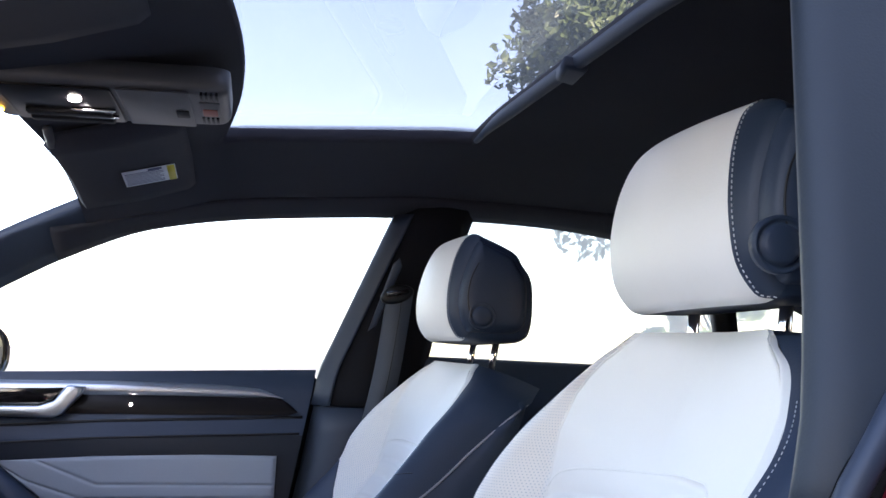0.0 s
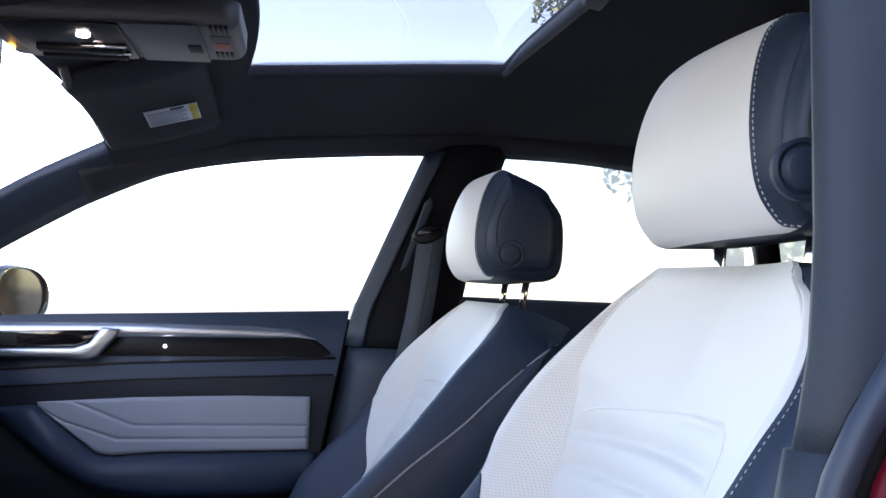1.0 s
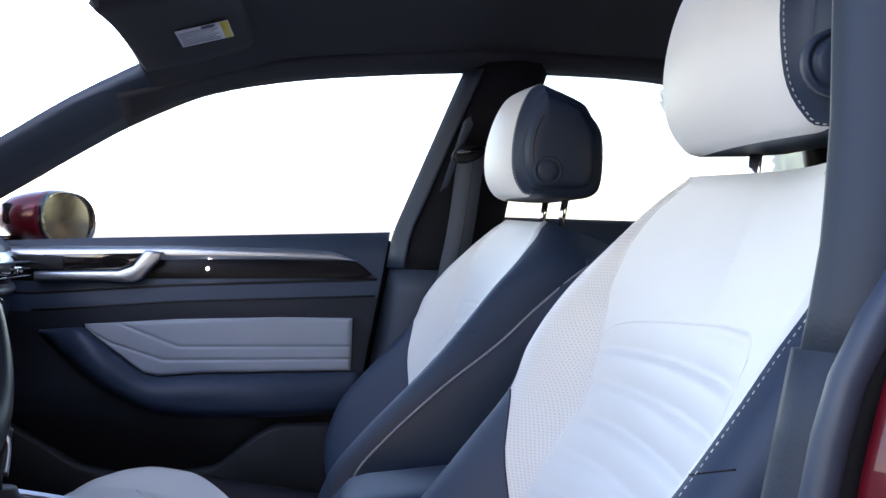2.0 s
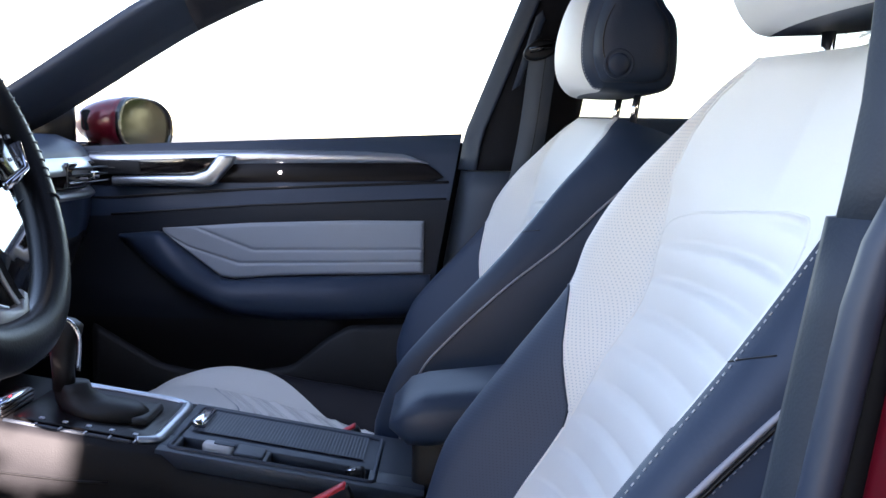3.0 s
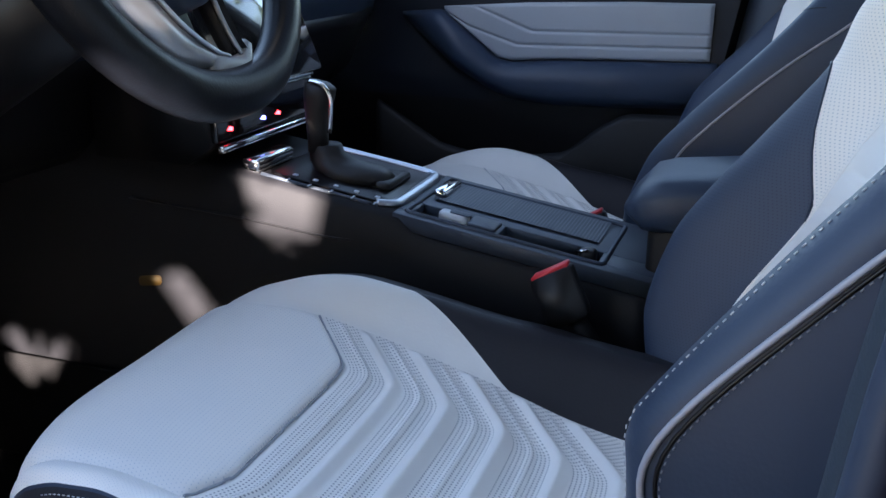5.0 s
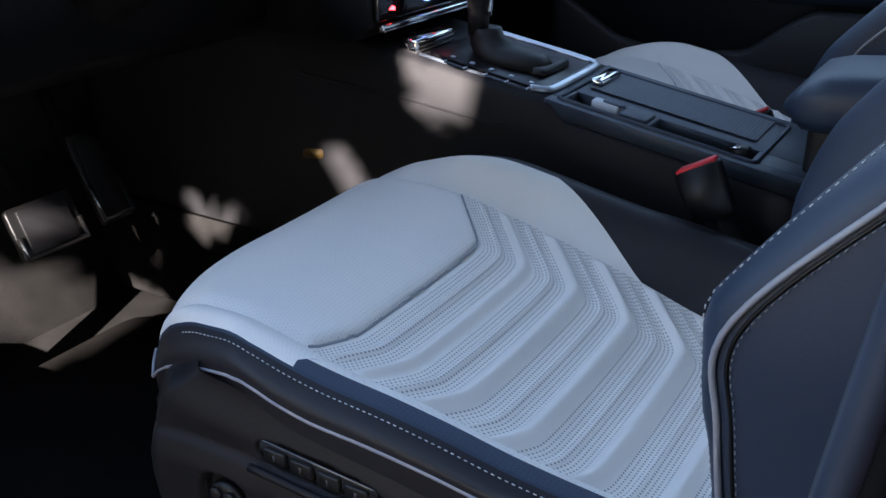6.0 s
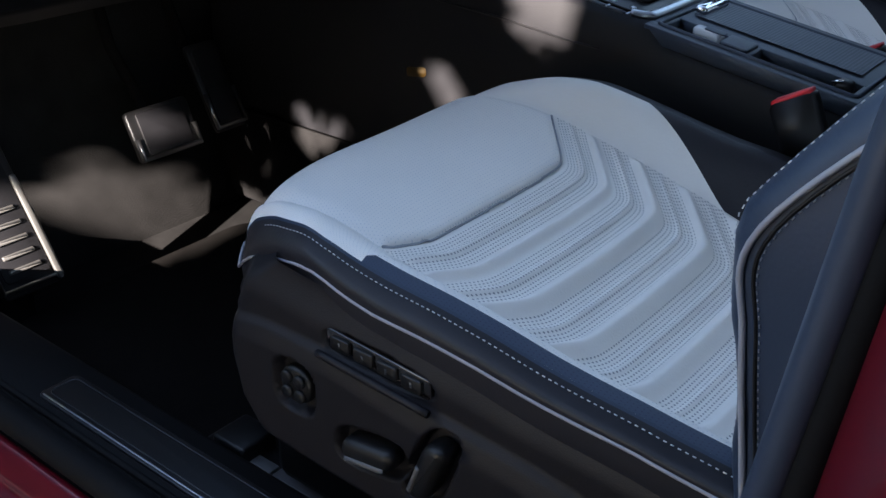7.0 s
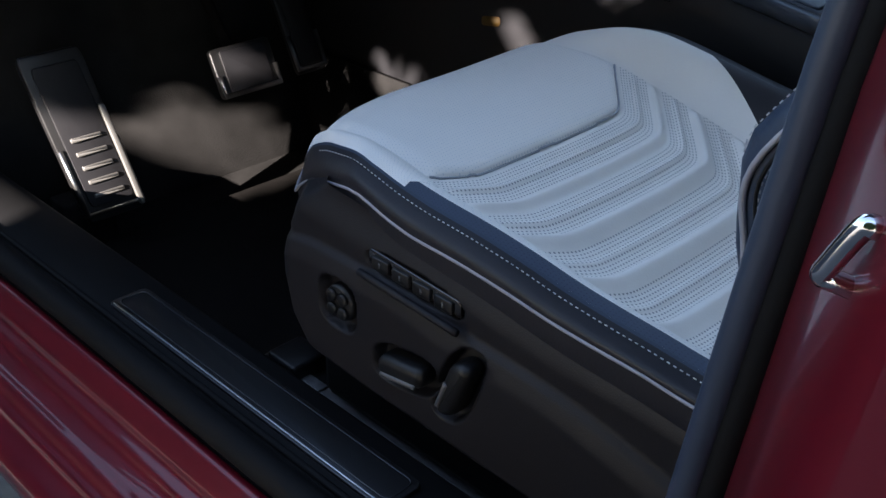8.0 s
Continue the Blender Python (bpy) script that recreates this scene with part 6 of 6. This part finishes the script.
def pedal(name, corners, label, mats):
    """A tilted pad from its lower edge to its upper edge: dark frame for shade, light lip for sun."""
    (x0, z0), (x1, z1), y0, y1, skew = corners
    p = thing(name, (x0, (y0 + y1) / 2, 0.30), label, "pedal")
    n = Vector((z1 - z0, 0, x0 - x1)).normalized()

    def put(a, b, d):
        return Vector((x0 + (x1 - x0) * b, y0 + (y1 - y0) * a + skew * b, z0 + (z1 - z0) * b)) + n * d

    part("plate", slab(rounded(0, 1, 0, 1, 0.08), put, 0.008, 0.002), mats[0], p, "metal pedal frame")
    if mats[0] is pedal_metal:
        # a light lip added where sun catches the pedal's lower edge
        part("lip", tube([put(0.03, 0.45, 0.009), put(0.03, 0.05, 0.010), put(0.97, 0.05, 0.010), put(0.97, 0.45, 0.009)], 0.0035, 8), steel, p, "lower pedal edge with sunlight in its colour")
    part("rubber_pad", slab(rounded(0.13, 0.87, 0.09, 0.93, 0.05), lambda a, b, d: put(a, b, 0.008 + d), 0.003, 0.001), console_plastic, p, "black rubber pad")
    return p, put


rest, rp = pedal("foot_rest", ((-0.500, 0.365), (-0.555, 0.560), -0.560, -0.484, -0.028), "metal-framed foot rest with aluminium bars", (pedal_metal,))
part("side_bar", slab(rounded(0.88, 0.98, 0.02, 0.66, 0.03), lambda a, b, d: rp(a, b, 0.010 + d), 0.004, 0.0015), cast_metal, rest, "bright aluminium side bar")
for k in range(5):
    part("grip_bar", slab(rounded(0.24, 0.74, 0.14 + 0.085 * k, 0.165 + 0.085 * k, 0.01), lambda a, b, d: rp(a, b, 0.011 + d), 0.003, 0.001), cast_metal, rest, "aluminium grip bar")
part("bracket", box(-0.56, -0.52, -0.575, -0.51, 0.30, 0.385, 0.005), carpet, rest)
brake, _ = pedal("brake_pedal", ((-0.512, 0.462), (-0.540, 0.520), -0.350, -0.258, 0.0), "metal-framed brake pedal with rubber pad", (pedal_metal,))
# pedal arms in carpet black, so that they sink into the footwell's shade
part("arm", tube([(-0.545, -0.30, 0.49), (-0.62, -0.30, 0.58), (-0.66, -0.30, 0.74)], 0.008, 8), carpet, brake)
gas, _ = pedal("accelerator_pedal", ((-0.545, 0.452), (-0.60, 0.560), -0.205, -0.155, 0.0), "slim metal-framed accelerator pedal beside the brake", (pedal_metal,))
part("arm", tube([(-0.60, -0.18, 0.50), (-0.66, -0.18, 0.62), (-0.70, -0.18, 0.72)], 0.008, 8), carpet, gas)
mat_thing = thing("floor_mat", (-0.35, -0.38, 0.30), "black carpet floor mat in the driver footwell", "floor mat")
part("mat", slab(rounded(-0.525, -0.02, -0.56, -0.16, 0.05), lambda a, b, d: (a, b, 0.301 + d + 0.02 * smooth01((-0.45 - a) / 0.15)), 0.012, 0.004), carpet, mat_thing)
plate = thing("scuff_plate", (0.0, -0.655, 0.438), "aluminium door sill scuff plate", "scuff plate")
part("strip", slab(rounded(-0.21, 0.155, -0.684, -0.646, 0.006), lambda a, b, d: (a, b, 0.4395 + d), 0.003, 0.001), dark_alu, plate)
part("rim", tube([(a, b, 0.4425) for a, b in rounded(-0.205, 0.150, -0.676, -0.650, 0.006)], 0.0007, 6, closed=True), dark_alu, plate)
part("edge_line", tube([(x, -0.681, 0.4425) for x in span(-0.205, 0.152, 8)], 0.0010, 6), brushed, plate)
striker = thing("door_striker", (0.475, -0.815, 0.815), "chrome door striker loop on red pillar", "door striker")
loop = [(0.474, -0.812, 0.820), (0.4705, -0.822, 0.8315), (0.4690, -0.829, 0.8355), (0.4665, -0.830, 0.8345), (0.4615, -0.830, 0.8235), (0.4605, -0.8295, 0.8205), (0.4630, -0.828, 0.8195), (0.4700, -0.822, 0.8160), (0.479, -0.812, 0.811)]
part("loop", tube(curve_through(loop, 48), 0.0027, 10), chrome, striker)

# ---- rear bench ----
bench = thing("rear_bench", (1.2, 0.0, 0.30), "white leather rear bench seat in shadow", "rear seat")
part("cushion", box(0.95, 1.45, -0.62, 0.62, 0.34, 0.60, 0.05, 4), leather_white, bench)
part("backrest", slab([(1.40, 0.56), (1.52, 0.56), (1.70, 1.02), (1.60, 1.04)], lambda a, b, d: (a, -0.62 + d, b), 1.24, 0.02), leather_white, bench)

# ---- trees and hedges ----
leaf_mat = material("tree_leaves", (0.045, 0.072, 0.020), 0.55, 0, 0, 400, 0.5, 1.5)
bark = material("tree_bark", (0.10, 0.075, 0.055), 0.9, 0, 0.6, 30, 0.3, 4)


def clump(rng, at, radius, n, size):
    """Many small leaves scattered in a ragged cloud."""
    verts, faces = [], []
    for _ in range(n):
        d = rng.normal(size=3)
        d /= np.linalg.norm(d)
        c = np.array(at) + d * radius * rng.random() ** 0.45 * np.array((1, 1, 0.8))
        t = rng.normal(size=3)
        t /= np.linalg.norm(t)
        b = np.cross(t, rng.normal(size=3))
        b /= np.linalg.norm(b)
        s = size * (0.6 + 0.8 * rng.random())
        k = len(verts)
        verts += [tuple(c - t * s), tuple(c + b * s * 0.45), tuple(c + t * s), tuple(c - b * s * 0.45)]
        faces.append((k, k + 1, k + 2, k + 3))
    return verts, faces


def tree(base, height, spread, seed, n_clumps, leaves, size, label):
    rng = np.random.default_rng(seed)
    t = thing("tree", base, label, "tree", "trees beside the car")
    x, y, z = base
    trunk = [(x, y, z - 0.1), (x + 0.1, y, z + height * 0.2), (x - 0.05, y + 0.1, z + height * 0.45), (x + 0.05, y, z + height * 0.8)]
    bms = [tube(curve_through(trunk, 16), lambda f: 0.16 * height / 6 * (1 - 0.8 * f), 9)]
    verts, faces = [], []
    for k in range(n_clumps):
        w = rng.random() * 2 * math.pi
        h = 0.35 + 0.65 * rng.random()
        r = spread * math.sqrt(rng.random()) * math.sin(math.pi * min(1, (h - 0.22) / 0.85)) ** 0.6
        c = (x + r * math.cos(w), y + r * math.sin(w), z + height * h)
        if k < 14:
            bms.append(tube([(x, y, z + height * (h * 0.75)), tuple(np.array(c) * 0.5 + np.array((x, y, z + height * h * 0.85)) * 0.5), c], lambda f: 0.05 * height / 6 * (1 - 0.85 * f), 6))
        v, f = clump(rng, c, spread * 0.27 * (0.6 + 0.7 * rng.random()), leaves, size)
        o = len(verts)
        verts += v
        faces += [tuple(i + o for i in q) for q in f]
    part("trunk", joined(*bms), bark, t)
    me = bpy.data.meshes.new("crown")
    me.from_pydata(verts, [], faces)
    me.materials.append(leaf_mat)
    crown = new("crown", me)
    crown.parent = t
    crown.matrix_parent_inverse = t.matrix_world.inverted()
    return t


tree((5.75, 11.7, 0.0), 8.2, 2.2, 3, 70, 460, 0.075, "leafy green tree standing behind the car park edge")
tree((12.5, 13.5, 0.0), 6.5, 3.0, 5, 40, 220, 0.10, "leafy green tree beside the asphalt")
tree((16.5, 9.0, 0.0), 6.0, 3.2, 8, 40, 220, 0.10, "leafy green tree beside the asphalt")
tree((4.40, 7.65, 0.0), 2.2, 0.6, 31, 30, 260, 0.045, "leafy green shrub at the asphalt edge")
tree((7.6, 4.6, 0.0), 5.5, 2.0, 10, 26, 220, 0.09, "leafy green tree behind the car")
tree((12.0, 4.0, 0.0), 6.0, 2.8, 9, 36, 200, 0.10, "leafy green tree behind the car")

rng = np.random.default_rng(12)
verts, faces = [], []
for k in range(90):
    a = rng.random()
    c = (8.5 + 12.5 * a + rng.normal() * 0.6, 15.1 - 8.6 * a + rng.normal() * 0.8, 0.35 + 1.0 * rng.random())
    v, f = clump(rng, c, 0.9, 90, 0.10)
    o = len(verts)
    verts += v
    faces += [tuple(i + o for i in q) for q in f]
me = bpy.data.meshes.new("hedge")
me.from_pydata(verts, [], faces)
me.materials.append(material("dry_hedge_leaves", (0.12, 0.11, 0.05), 0.7, 0, 0, 400, 0.5, 1.0))
tagged(new("hedge", me), label="dry yellow-green hedge along the asphalt", category="hedge", kind="stuff")


def shade_tree():
    """The tree that the car stands under: a broad crown towards the sun, with a few gaps."""
    rng = np.random.default_rng(21)
    t = thing("tree", (1.5, -5.4, 0.0), "broad leafy tree that shades the car", "tree", "trees beside the car")
    d = np.array(sun_dir)
    side = np.cross(d, (0, 0, 1.0))
    side /= np.linalg.norm(side)
    up = np.cross(side, d)
    heart = np.array((0.3, -0.2, 0.7)) + d * 4.0
    # leaves left out along the sun's path to each spot that should be lit
    gaps = [(np.array(g), r) for g, r in (((-0.655, -0.37, 0.345), 0.085), ((-0.635, -0.27, 0.325), 0.08), ((-0.57, -0.31, 0.30), 0.07), ((-0.505, -0.510, 0.415), 0.078), ((-0.46, -0.11, 0.455), 0.05), ((-0.40, -0.11, 0.47), 0.04), ((-0.03, -0.42, 0.885), 0.036), ((-0.275, -0.11, 0.540), 0.058), ((-0.222, -0.11, 0.555), 0.050), ((-0.312, -0.11, 0.626), 0.024), ((-0.512, -0.31, 0.468), 0.032), ((-0.545, -0.18, 0.458), 0.026))]
    rift = [np.array(g) for g in ((-0.158, -0.104, 0.715), (-0.050, -0.104, 0.715), (-0.048, -0.104, 0.692), (-0.086, -0.104, 0.616), (-0.122, -0.104, 0.628), (-0.156, -0.104, 0.662))]
    n = 240000
    a, b, c = rng.uniform(-2.3, 2.3, n), rng.uniform(-2.0, 2.0, n), rng.normal(size=n) * 0.4
    keep = (a / 2.2) ** 2 + (b / 1.9) ** 2 < 1 + 0.25 * rng.normal(size=n)
    shape = np.random.default_rng(7)
    for g, r in gaps:
        o = g - np.array((0.3, -0.2, 0.7))
        keep &= (a - o @ side) ** 2 + (b - o @ up) ** 2 > (r + 0.02 * shape.normal(size=n)) ** 2
    # one long rift between two limbs, with straight sides
    # one straight-sided rift, cut out to shape the sun patch on the console
    inside = np.ones(n, bool)
    mark = [((g - np.array((0.3, -0.2, 0.7))) @ side, (g - np.array((0.3, -0.2, 0.7))) @ up) for g in rift]
    turn = sum(p[0] * q[1] - p[1] * q[0] for p, q in zip(mark, mark[1:] + mark[:1]))
    for p, q in zip(mark, mark[1:] + mark[:1]):
        away = ((q[0] - p[0]) * (b - p[1]) - (q[1] - p[1]) * (a - p[0])) / math.hypot(q[0] - p[0], q[1] - p[1]) * math.copysign(1, turn)
        inside &= away > -0.010
    keep &= ~inside
    a, b, c = a[keep, None], b[keep, None], c[keep, None]
    p = heart + side * a + up * b + d * c
    tvec = rng.normal(size=p.shape)
    tvec /= np.linalg.norm(tvec, axis=1)[:, None]
    bvec = np.cross(tvec, rng.normal(size=p.shape))
    bvec /= np.linalg.norm(bvec, axis=1)[:, None]
    s = 0.036 * (0.7 + 0.7 * rng.random((len(p), 1)))
    verts = np.stack([p - tvec * s, p + bvec * s * 0.55, p + tvec * s, p - bvec * s * 0.55], 1).reshape(-1, 3)
    faces = np.arange(len(verts)).reshape(-1, 4)
    me = bpy.data.meshes.new("crown")
    me.from_pydata(verts.tolist(), [], faces.tolist())
    me.materials.append(leaf_mat)
    crown = new("crown", me)
    crown.parent = t
    crown.matrix_parent_inverse = t.matrix_world.inverted()
    h = Vector(heart)
    bms = [tube(curve_through([(1.5, -5.4, -0.1), (1.5, -5.3, 0.8), (1.4, -5.0, 1.7), tuple(h + Vector((0, 0, 0.4)))], 16), lambda f: 0.22 * (1 - 0.8 * f), 10)]
    for k in range(9):
        w = 2 * math.pi * k / 9
        tip = heart + side * 1.6 * math.cos(w) + up * 1.4 * math.sin(w)
        bms.append(tube(curve_through([(1.4, -5.0, 1.7), tuple((np.array((1.4, -5.0, 1.7)) + tip) / 2 + d * 0.5), tuple(tip + d * 0.4)], 10), lambda f: 0.08 * (1 - 0.85 * f), 7))
    part("trunk", joined(*bms), bark, t)


shade_tree()
